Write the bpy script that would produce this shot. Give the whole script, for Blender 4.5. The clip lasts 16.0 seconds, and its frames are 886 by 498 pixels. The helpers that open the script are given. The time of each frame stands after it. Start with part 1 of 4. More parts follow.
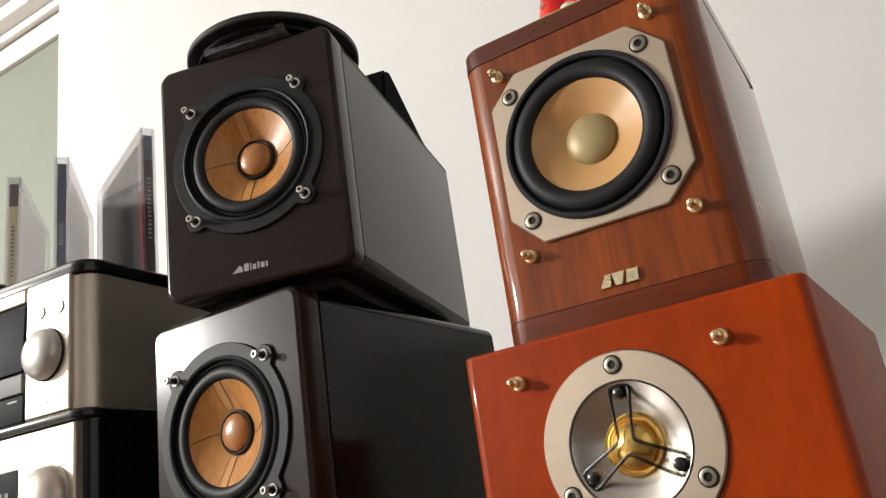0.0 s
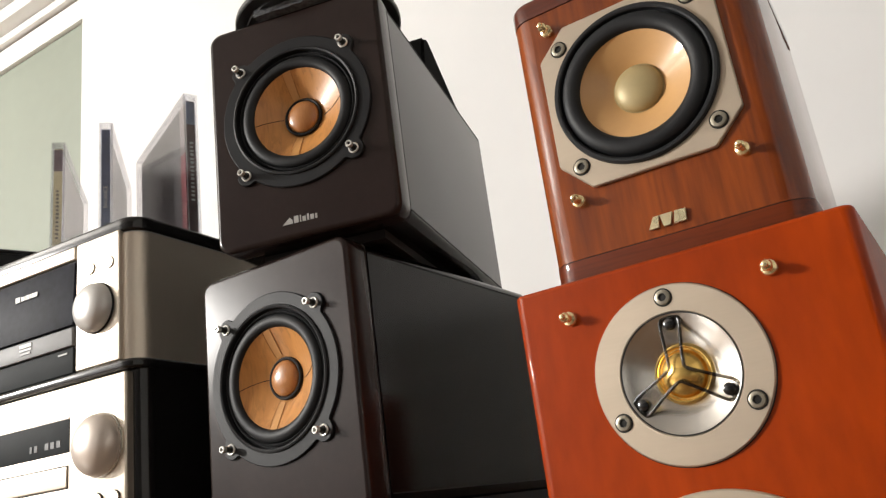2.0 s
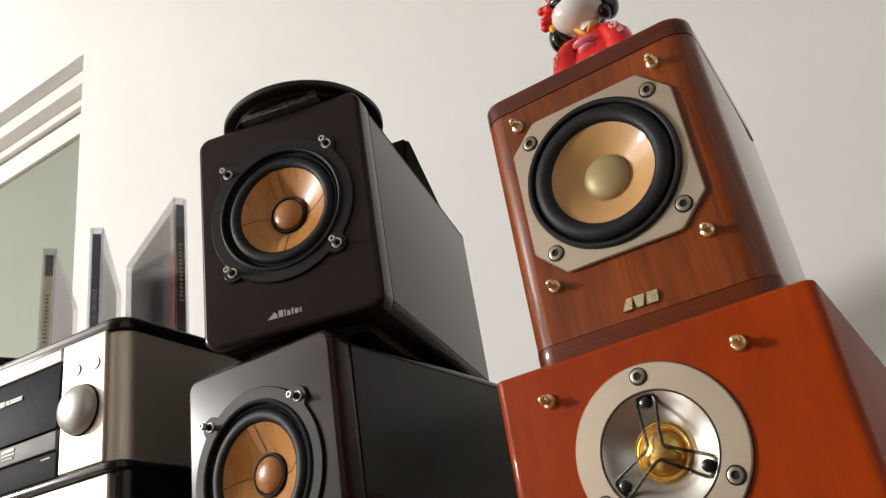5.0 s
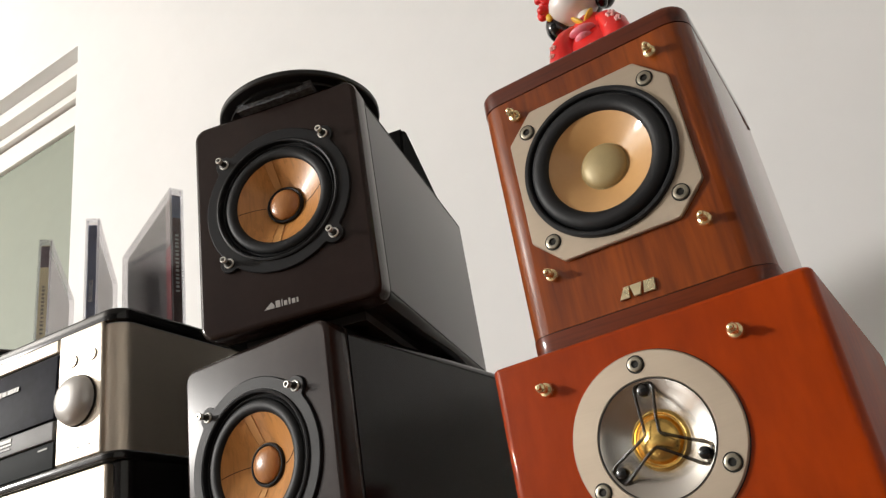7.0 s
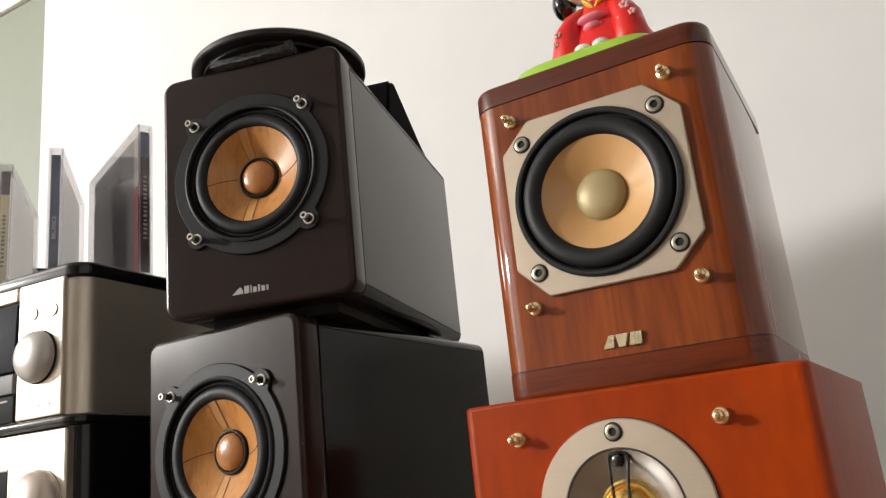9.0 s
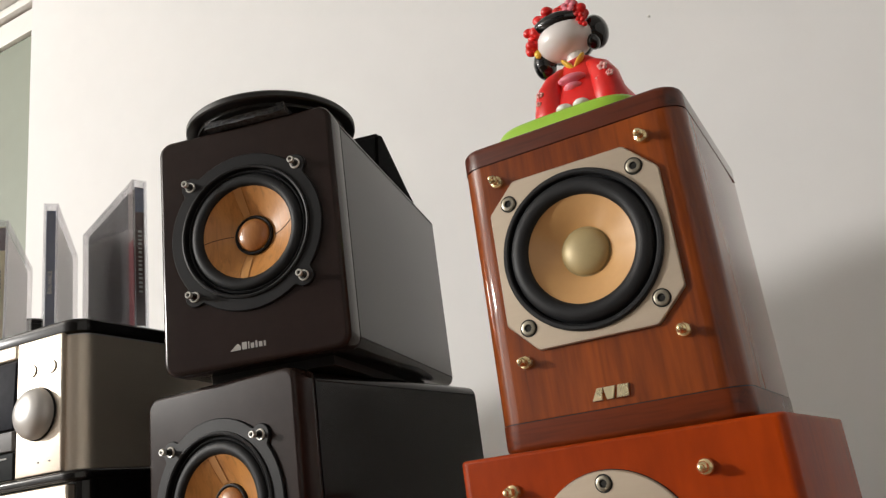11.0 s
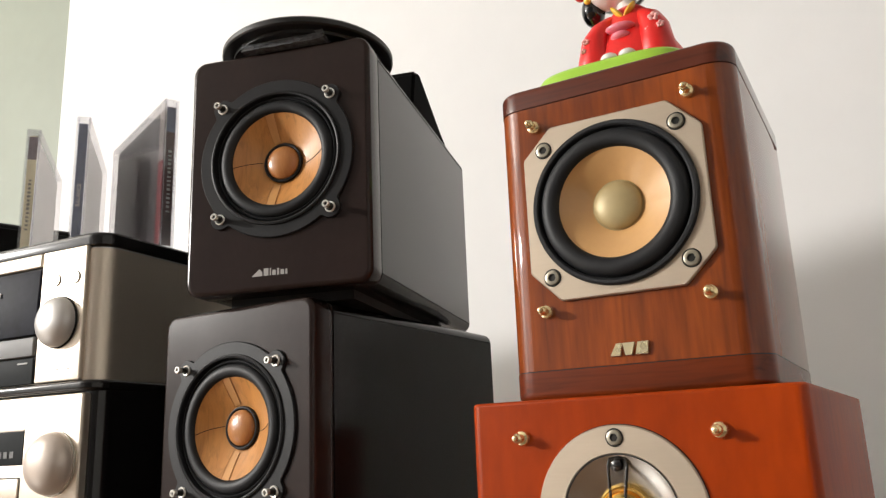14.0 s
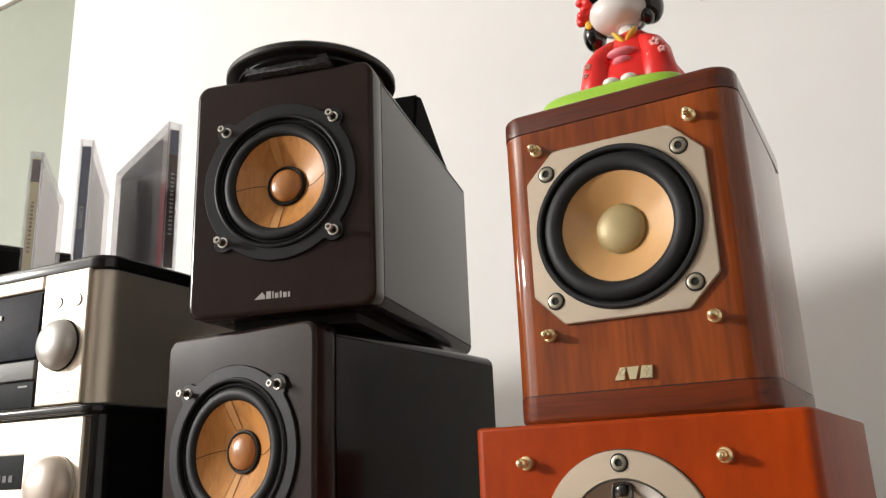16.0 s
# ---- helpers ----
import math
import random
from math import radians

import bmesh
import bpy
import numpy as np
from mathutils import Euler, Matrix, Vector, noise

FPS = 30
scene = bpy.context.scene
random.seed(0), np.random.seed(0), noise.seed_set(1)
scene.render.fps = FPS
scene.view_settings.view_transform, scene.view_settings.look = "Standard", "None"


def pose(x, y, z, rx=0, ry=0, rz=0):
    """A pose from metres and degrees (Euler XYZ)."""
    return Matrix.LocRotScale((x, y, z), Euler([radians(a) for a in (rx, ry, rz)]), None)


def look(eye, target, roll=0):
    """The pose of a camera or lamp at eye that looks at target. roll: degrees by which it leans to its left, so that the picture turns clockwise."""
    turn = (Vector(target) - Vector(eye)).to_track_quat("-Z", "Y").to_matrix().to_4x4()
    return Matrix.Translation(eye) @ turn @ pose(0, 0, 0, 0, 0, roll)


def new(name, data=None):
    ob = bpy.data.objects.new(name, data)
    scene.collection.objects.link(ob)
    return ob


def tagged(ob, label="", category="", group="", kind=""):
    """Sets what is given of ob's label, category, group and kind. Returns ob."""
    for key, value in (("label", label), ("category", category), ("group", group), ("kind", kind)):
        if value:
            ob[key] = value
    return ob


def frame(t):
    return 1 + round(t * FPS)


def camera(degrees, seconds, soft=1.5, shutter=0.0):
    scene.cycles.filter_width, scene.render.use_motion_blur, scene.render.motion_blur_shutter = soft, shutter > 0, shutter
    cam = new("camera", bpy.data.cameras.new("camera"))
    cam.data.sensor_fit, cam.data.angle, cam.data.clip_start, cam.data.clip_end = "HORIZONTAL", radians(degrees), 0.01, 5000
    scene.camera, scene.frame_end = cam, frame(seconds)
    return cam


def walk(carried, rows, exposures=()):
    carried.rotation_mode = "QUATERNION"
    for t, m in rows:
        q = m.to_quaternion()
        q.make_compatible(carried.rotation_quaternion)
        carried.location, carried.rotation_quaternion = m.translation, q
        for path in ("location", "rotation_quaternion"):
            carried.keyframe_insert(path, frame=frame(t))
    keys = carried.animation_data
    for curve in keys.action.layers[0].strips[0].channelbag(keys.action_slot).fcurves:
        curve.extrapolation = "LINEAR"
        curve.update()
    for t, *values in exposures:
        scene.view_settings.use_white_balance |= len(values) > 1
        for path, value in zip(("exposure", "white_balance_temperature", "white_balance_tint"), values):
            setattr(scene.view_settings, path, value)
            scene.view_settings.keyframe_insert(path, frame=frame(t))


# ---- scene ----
cam = camera(57.9, 16.0, soft=1.3)
PATH = [
    (0, (0.0013, 0.0084, 0.6327), (-1.0016, 1.6223, 1.2567), -8.50),
    (0.5, (0.0031, 0.0104, 0.6262), (-0.9851, 1.6490, 1.2082), -8.54),
    (1, (0.0054, 0.0088, 0.6247), (-0.9770, 1.6535, 1.1989), -9.01),
    (1.5, (-0.0050, 0.0023, 0.6173), (-1.0072, 1.6299, 1.2059), -8.43),
    (2, (-0.0147, -0.0101, 0.6076), (-1.0417, 1.5918, 1.2232), -7.74),
    (2.5, (-0.0110, -0.0125, 0.5997), (-1.0199, 1.5734, 1.2832), -8.24),
    (3, (-0.0094, -0.0089, 0.5985), (-0.9959, 1.5593, 1.3521), -8.74),
    (3.5, (-0.0060, -0.0120, 0.5982), (-0.9636, 1.5415, 1.4166), -9.09),
    (6, (-0.0070, -0.0114, 0.5952), (-0.9375, 1.5396, 1.4487), -9.78),
    (6.5, (-0.0070, -0.0122, 0.5952), (-0.9395, 1.5426, 1.4395), -9.88),
    (7, (-0.0076, -0.0112, 0.5948), (-0.9393, 1.5505, 1.4272), -9.92),
    (7.5, (-0.0066, -0.0063, 0.6091), (-0.9547, 1.5842, 1.3650), -9.13),
    (8, (-0.0046, 0.0032, 0.6542), (-1.0084, 1.6426, 1.2062), -6.45),
    (10.5, (0.0108, -0.0254, 0.6780), (-0.9425, 1.6493, 1.2133), -6.79),
    (11, (0.0113, -0.0243, 0.6818), (-0.9294, 1.6379, 1.2750), -7.72),
    (11.5, (0.0104, -0.0202, 0.6832), (-0.9305, 1.6327, 1.3018), -7.98),
    (12, (0.0068, -0.0126, 0.6829), (-0.9282, 1.6550, 1.2704), -7.36),
    (12.5, (0.0088, -0.0112, 0.6799), (-0.9281, 1.6797, 1.1928), -4.81),
    (13, (0.0071, -0.0151, 0.6781), (-0.9655, 1.6693, 1.1435), -3.27),
    (13.5, (0.0091, -0.0172, 0.6796), (-0.9954, 1.6453, 1.1561), -3.11),
    (14, (0.0061, -0.0201, 0.6784), (-1.0097, 1.6342, 1.1594), -2.29),
    (14.5, (0.0066, -0.0197, 0.6782), (-1.0085, 1.6391, 1.1451), -2.21),
    (15, (0.0045, -0.0225, 0.6770), (-1.0157, 1.6363, 1.1328), -2.56),
    (15.5, (0.0051, -0.0225, 0.6770), (-1.0136, 1.6299, 1.1585), -2.49),
    (16, (0.0048, -0.0216, 0.6796), (-1.0012, 1.6232, 1.2112), -2.28),
]
EXPOSURES = [(0.0, -0.10), (0.5, -0.02), (1.5, 0.0), (2.0, 0.05), (2.5, 0.10), (3.0, -0.12), (3.5, -0.38), (6.0, -0.26), (7.0, -0.25),
             (7.5, -0.30), (8.0, -0.03), (10.5, -0.06), (11.0, -0.34), (11.5, -0.38), (12.0, -0.28), (12.5, -0.04), (13.0, 0.10),
             (15.5, 0.10), (16.0, 0.0)]
walk(cam, [(t, look(eye, target, roll)) for t, eye, target, roll in PATH], EXPOSURES)

# ---- light: one unseen lamp far to the side, placed from shadows and highlights, and the room's bounce ----
world = bpy.data.worlds.new("world")
scene.world = world
world.use_nodes = True
world.node_tree.nodes["Background"].inputs[0].default_value = (1.0, 0.95, 0.88, 1)
world.node_tree.nodes["Background"].inputs[1].default_value = 0.03

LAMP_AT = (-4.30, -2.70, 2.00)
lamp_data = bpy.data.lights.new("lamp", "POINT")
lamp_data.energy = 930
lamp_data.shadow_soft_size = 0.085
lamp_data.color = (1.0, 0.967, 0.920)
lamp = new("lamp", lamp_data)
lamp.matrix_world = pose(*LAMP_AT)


# ---- materials ----
def material(name, colour, rough=0.5, metal=0.0, coat=0.0, coat_rough=0.05, vary=0.12, scale=40.0, bump=0.0,
             bump_scale=400.0, stretch=(1, 1, 1), second=None, ior=1.5, rough_vary=0.1, spec=0.5):
    """A surface with variation at two scales, in metres of the thing itself."""
    m = bpy.data.materials.new(name)
    m.use_nodes = True
    n, l = m.node_tree.nodes, m.node_tree.links
    b = n["Principled BSDF"]
    coords = n.new("ShaderNodeTexCoord")
    mapping = n.new("ShaderNodeMapping")
    mapping.inputs["Scale"].default_value = stretch
    l.new(coords.outputs["Object"], mapping.inputs["Vector"])
    big = n.new("ShaderNodeTexNoise")
    big.inputs["Scale"].default_value, big.inputs["Detail"].default_value = scale, 6
    small = n.new("ShaderNodeTexNoise")
    small.inputs["Scale"].default_value, small.inputs["Detail"].default_value = scale * 7, 3
    for tex in (big, small):
        l.new(mapping.outputs[0], tex.inputs["Vector"])
    both = n.new("ShaderNodeMath")
    both.operation = "MULTIPLY_ADD"
    both.inputs[1].default_value = 0.7
    l.new(big.outputs[0], both.inputs[0])
    third = n.new("ShaderNodeMath")
    third.operation = "MULTIPLY"
    third.inputs[1].default_value = 0.3
    l.new(small.outputs[0], third.inputs[0])
    l.new(third.outputs[0], both.inputs[2])
    ramp = n.new("ShaderNodeValToRGB")
    low = second or tuple(c * (1 - vary) for c in colour)
    high = colour if second else tuple(min(1, c * (1 + vary)) for c in colour)
    ramp.color_ramp.elements[0].position, ramp.color_ramp.elements[1].position = 0.35, 0.65
    ramp.color_ramp.elements[0].color, ramp.color_ramp.elements[1].color = (*low, 1), (*high, 1)
    l.new(both.outputs[0], ramp.inputs[0])
    l.new(ramp.outputs[0], b.inputs["Base Color"])
    rr = n.new("ShaderNodeMapRange")
    rr.inputs[3].default_value, rr.inputs[4].default_value = rough * (1 - rough_vary), min(1, rough * (1 + rough_vary))
    l.new(big.outputs[0], rr.inputs[0])
    l.new(rr.outputs[0], b.inputs["Roughness"])
    b.inputs["Metallic"].default_value = metal
    b.inputs["IOR"].default_value = ior
    b.inputs["Specular IOR Level"].default_value = spec
    b.inputs["Coat Weight"].default_value = coat
    b.inputs["Coat Roughness"].default_value = coat_rough
    if bump:
        fine = n.new("ShaderNodeTexNoise")
        fine.inputs["Scale"].default_value, fine.inputs["Detail"].default_value = bump_scale, 4
        l.new(mapping.outputs[0], fine.inputs["Vector"])
        relief = n.new("ShaderNodeBump")
        relief.inputs["Strength"].default_value, relief.inputs["Distance"].default_value = bump, 0.0006
        l.new(fine.outputs[0], relief.inputs["Height"])
        l.new(relief.outputs[0], b.inputs["Normal"])
    return m


def clear(name, tint, gloss=0.06, rough=0.04):
    """Thin clear plastic: mostly let through, partly mirrored."""
    m = bpy.data.materials.new(name)
    m.use_nodes = True
    n, l = m.node_tree.nodes, m.node_tree.links
    n.remove(n["Principled BSDF"])
    through_it, shine, mix = n.new("ShaderNodeBsdfTransparent"), n.new("ShaderNodeBsdfGlossy"), n.new("ShaderNodeMixShader")
    through_it.inputs[0].default_value = (*tint, 1)
    shine.inputs["Roughness"].default_value = rough
    mix.inputs[0].default_value = gloss
    l.new(through_it.outputs[0], mix.inputs[1])
    l.new(shine.outputs[0], mix.inputs[2])
    l.new(mix.outputs[0], n["Material Output"].inputs[0])
    return m


PLASTER = material("plaster", (0.775, 0.776, 0.768), 0.75, vary=0.02, scale=2.5, bump=0.15, bump_scale=90)
# greys of the unseen walls are chosen to steer bounce light
DIM_WALL = material("grey wall cutting bounce", (0.19, 0.19, 0.19), 0.9, vary=0.1, scale=3)
# pale so the unseen east wall fills the right-hand shadows
BOUNCE_WALL = material("pale wall for bounce", (0.62, 0.62, 0.60), 0.85, vary=0.04, scale=3)
PAINT = material("white paint", (0.80, 0.79, 0.76), 0.45, vary=0.02, scale=5)
GREEN = material("green door panel", (0.235, 0.262, 0.212), 0.55, vary=0.04, scale=3)
FLOORING = material("floor boards", (0.14, 0.085, 0.05), 0.4, vary=0.2, scale=3, stretch=(1, 8, 1))
# unseen ceiling, its tone raised to lift the fill light
CEILING = material("ceiling set for fill", (0.58, 0.57, 0.55), 0.85, vary=0.02, scale=3)
BOARD = material("board veneer", (0.10, 0.06, 0.04), 0.45, vary=0.3, scale=8, stretch=(1, 6, 6))
CHERRY = material("cherry veneer", (0.298, 0.062, 0.0042), 0.45, coat=0.85, coat_rough=0.03, spec=0.12, scale=26, stretch=(1.6, 1.6, 0.16),
                  second=(0.125, 0.023, 0.0030), rough_vary=0.05)
CHERRY_DARK = material("dark cherry edging", (0.120, 0.020, 0.005), 0.45, coat=0.85, coat_rough=0.03, spec=0.12, scale=30,
                       stretch=(0.2, 0.4, 1.5), second=(0.075, 0.013, 0.004))
CHERRY_BASE = material("cherry base board", (0.175, 0.031, 0.004), 0.45, coat=0.60, coat_rough=0.03, spec=0.12, scale=30,
                       stretch=(0.2, 0.4, 1.5), second=(0.100, 0.017, 0.003))
RED_LACQUER = material("orange red lacquer", (0.385, 0.045, 0.0008), 0.5, coat=0.36, coat_rough=0.03, spec=0.05, scale=17,
                       stretch=(1.3, 1.0, 0.45), second=(0.250, 0.027, 0.0006))
DARK_FRONT = material("dark brown satin front", (0.0255, 0.0165, 0.0148), 0.180, vary=0.12, scale=30, spec=0.26)
DARK_SIDE = material("black satin side", (0.007, 0.0070, 0.0075), 0.14, spec=0.22, vary=0.08, scale=30, bump=0.02, bump_scale=1200)
GROOVE = material("black groove", (0.006, 0.006, 0.006), 0.7)
RUBBER = material("black rubber", (0.012, 0.0128, 0.0145), 0.52, spec=0.30, vary=0.1, scale=60)
BASKET = material("dark grey cast frame", (0.015, 0.0155, 0.017), 0.5, spec=0.22, vary=0.08, scale=60, bump=0.06, bump_scale=1500)
WOOD_CONE = material("wood cone", (0.60, 0.275, 0.075), 0.38, coat=0.16, coat_rough=0.15, scale=45, stretch=(3, 1, 0.5),
                     second=(0.50, 0.215, 0.055))
WOOD_STRIP = material("pale wood lap", (0.64, 0.33, 0.11), 0.36, coat=0.2, coat_rough=0.15, scale=45, stretch=(3, 1, 0.4),
                      second=(0.56, 0.28, 0.10))
WOOD_PLUG = material("turned wood plug", (0.50, 0.215, 0.070), 0.30, coat=0.4, coat_rough=0.2, scale=60, stretch=(3, 1, 0.4),
                     second=(0.40, 0.16, 0.045))
TAN_CONE = material("tan paper cone", (0.60, 0.345, 0.140), 0.42, spec=0.2, vary=0.03, scale=60, coat=0.85, coat_rough=0.09)
OLIVE_DOME = material("olive gold dome", (0.40, 0.315, 0.155), 0.45, vary=0.04, scale=60, metal=0.15)
CHAMPAGNE = material("champagne brushed plate", (0.50, 0.420, 0.325), 0.45, metal=0.6, vary=0.03, scale=60, bump=0.05, bump_scale=2500,
                     stretch=(0.2, 1, 3))
STEEL = material("steel", (0.60, 0.57, 0.50), 0.24, metal=0.6, vary=0.05, scale=200)
SCREW = material("dull brass steel screw", (0.37, 0.34, 0.27), 0.32, metal=0.8, vary=0.1, scale=300)
CHROME = material("bright plated steel", (0.86, 0.85, 0.80), 0.2, metal=0.35, vary=0.04, scale=300)
SOCKET = material("dark socket", (0.018, 0.017, 0.014), 0.4, metal=0.2)
GOLD = material("polished gold", (0.95, 0.80, 0.46), 0.17, metal=0.8, vary=0.04, scale=200)
GOLD_DOME = material("gold dome", (0.90, 0.60, 0.18), 0.24, metal=0.9, vary=0.04, scale=200)
LOGO_GOLD = material("pale gold letters", (0.80, 0.70, 0.44), 0.28, metal=0.8, vary=0.03, scale=200)
ALUMINIUM = material("spun aluminium", (0.66, 0.64, 0.60), 0.24, metal=1.0, vary=0.05, scale=30)
SILVER = material("champagne silver plastic", (0.72, 0.64, 0.54), 0.42, metal=0.85, vary=0.02, scale=50, bump=0.03, bump_scale=2500)
SILVER_KNOB = material("satin silver", (0.66, 0.65, 0.63), 0.33, metal=0.45, vary=0.02, scale=80)
CREAM_KNOB = material("satin champagne", (0.72, 0.64, 0.57), 0.32, metal=0.4, vary=0.02, scale=80)
BLACK_GLOSS = material("black gloss plastic", (0.010, 0.009, 0.009), 0.14, vary=0.1, scale=30)
BLACK_MATTE = material("black case", (0.010, 0.010, 0.010), 0.40, vary=0.1, scale=30)
# bluish base stands in for the reflection haze on the glass
DISPLAY = material("dark glass with painted haze", (0.020, 0.022, 0.031), 0.45, spec=0.04, vary=0.40, scale=24)
GREY_PANEL = material("dark grey panel", (0.034, 0.038, 0.040), 0.5, spec=0.04, vary=0.05, scale=40)
TRAY = material("grey silver strip", (0.21, 0.21, 0.21), 0.5, metal=0.15, spec=0.15, vary=0.03, scale=60)
PRINT = material("pale print", (0.72, 0.72, 0.70), 0.5, vary=0.02)
FAINT = material("faint grey digits", (0.085, 0.086, 0.088), 0.5, vary=0.05)
LOGO_GREY = material("grey silver print", (0.44, 0.43, 0.41), 0.4, vary=0.04)
PRINT_DARK = material("grey print", (0.30, 0.29, 0.28), 0.5, vary=0.02)
FOAM = material("grey foam", (0.11, 0.115, 0.125), 0.9, vary=0.5, scale=300, bump=1.0, bump_scale=900)
FROST = clear("clear case rib", (0.93, 0.93, 0.95), gloss=0.14, rough=0.15)
SMOKE = clear("smoky clear web", (0.62, 0.60, 0.57), gloss=0.10, rough=0.08)
SMOKE_BAR = clear("smoky clear bar", (0.30, 0.28, 0.25), gloss=0.05, rough=0.15)
CLEAR = clear("clear case plastic", (0.93, 0.93, 0.94))
CLEAR_EDGE = clear("clear case edge", (0.96, 0.96, 0.97), gloss=0.14, rough=0.1)
WINDOW_GREY = clear("smoky case face", (0.86, 0.85, 0.86), gloss=0.2, rough=0.03)
PAPER = material("white paper", (0.78, 0.77, 0.73), 0.6, vary=0.02)
PAPER_NAVY = material("navy spine paper", (0.17, 0.21, 0.34), 0.5, vary=0.3, scale=60)
PAPER_BROWN = material("brown spine paper", (0.11, 0.055, 0.052), 0.5, vary=0.3, scale=60)
PAPER_RED = material("red printed stripe", (0.36, 0.035, 0.045), 0.5, vary=0.1, scale=60)
PAPER_GREY = material("dark printed cover", (0.11, 0.11, 0.115), 0.4, vary=0.5, scale=30)
# pale tone standing in for the reflection over the cover's upper stripe
COVER_REFLECTION = material("pale reflection painted on cover", (0.42, 0.37, 0.35), 0.5, vary=0.1, scale=30)
PAPER_PLUM = material("plum spine paper", (0.30, 0.24, 0.28), 0.5, vary=0.2, scale=60)
DOLL_RED = material("glossy red plastic", (0.72, 0.016, 0.014), 0.35, coat=0.2, vary=0.06, scale=60)
DOLL_WHITE = material("white plastic", (0.80, 0.76, 0.74), 0.25, coat=0.4, vary=0.01)
DOLL_BLACK = material("glossy black plastic", (0.006, 0.006, 0.007), 0.10, coat=0.5)
DOLL_GREEN = material("lime green plastic", (0.34, 0.60, 0.055), 0.35, vary=0.03, scale=60)
DOLL_PINK = material("pink plastic", (0.75, 0.22, 0.28), 0.3)
DOLL_BLOSSOM = material("pale pink print", (0.80, 0.42, 0.40), 0.4, vary=0.1)
BLACK_FELT = material("dull black plastic", (0.004, 0.004, 0.004), 0.8, spec=0.04)
DOLL_YELLOW = material("yellow plastic", (0.80, 0.50, 0.05), 0.3)




def pores(m, amount, stretch, scale):
    """Lays fine dark streaks of grain over a wood's colour."""
    n, l = m.node_tree.nodes, m.node_tree.links
    b = n["Principled BSDF"]
    old = b.inputs["Base Color"].links[0].from_socket
    coords, mapping, noise = n.new("ShaderNodeTexCoord"), n.new("ShaderNodeMapping"), n.new("ShaderNodeTexNoise")
    mapping.inputs["Scale"].default_value = stretch
    noise.inputs["Scale"].default_value, noise.inputs["Detail"].default_value, noise.inputs["Distortion"].default_value = scale, 4, 0.6
    l.new(coords.outputs["Object"], mapping.inputs["Vector"])
    l.new(mapping.outputs[0], noise.inputs["Vector"])
    ramp, mix = n.new("ShaderNodeValToRGB"), n.new("ShaderNodeMixRGB")
    ramp.color_ramp.elements[0].position, ramp.color_ramp.elements[1].position = 0.50, 0.72
    ramp.color_ramp.elements[0].color, ramp.color_ramp.elements[1].color = (1, 1, 1, 1), (1 - amount, 1 - amount, 1 - amount, 1)
    mix.blend_type = "MULTIPLY"
    mix.inputs[0].default_value = 1.0
    l.new(noise.outputs[0], ramp.inputs[0])
    l.new(old, mix.inputs[1])
    l.new(ramp.outputs[0], mix.inputs[2])
    l.new(mix.outputs[0], b.inputs["Base Color"])


pores(CHERRY, 0.30, (1, 1, 0.07), 240)
pores(CHERRY_DARK, 0.35, (0.07, 1, 1), 240)
pores(CHERRY_BASE, 0.40, (0.07, 1, 1), 240)
pores(RED_LACQUER, 0.12, (0.5, 1, 0.12), 160)
pores(WOOD_CONE, 0.25, (1, 1, 0.10), 300)


def thin_paper(name, colour):
    """Printed paper thin enough for the lamp behind it to shine through."""
    m = material(name, colour, 0.6, vary=0.02)
    n, l = m.node_tree.nodes, m.node_tree.links
    glow, mix = n.new("ShaderNodeBsdfTranslucent"), n.new("ShaderNodeMixShader")
    glow.inputs[0].default_value = (*colour, 1)
    mix.inputs[0].default_value = 0.75
    l.new(n["Principled BSDF"].outputs[0], mix.inputs[1])
    l.new(glow.outputs[0], mix.inputs[2])
    l.new(mix.outputs[0], n["Material Output"].inputs[0])
    return m


PAPER_CREAM = thin_paper("cream spine paper", (0.94, 0.88, 0.70))
INLAY = thin_paper("thin white inlay", (0.93, 0.93, 0.91))


# ---- making meshes ----
def part(name, bm, mat, parent=None, label="", smooth=35, flat=False):
    """Links a bmesh as one mesh object, under a thing or a part."""
    bmesh.ops.recalc_face_normals(bm, faces=bm.faces)
    bm.normal_update()
    bm.edges.index_update()
    rim = [e.index for e in bm.edges if flat and len(e.link_faces) == 2 and sum(f.normal.y < -0.9999 for f in e.link_faces) == 1]
    me = bpy.data.meshes.new(name)
    bm.to_mesh(me)
    bm.free()
    for m in (mat if isinstance(mat, (list, tuple)) else [mat]):
        me.materials.append(m)
    me.shade_smooth()
    me.set_sharp_from_angle(angle=radians(smooth))
    ob = new(name, me)
    ob.parent = parent
    for i in rim:
        me.edges[i].use_edge_sharp = True
    if label:
        ob["label"] = label
    return ob


def thing(name, m, label, category, group=""):
    ob = new(name)
    ob.empty_display_size = 0.02
    ob.matrix_world = m
    return tagged(ob, label, category, group)


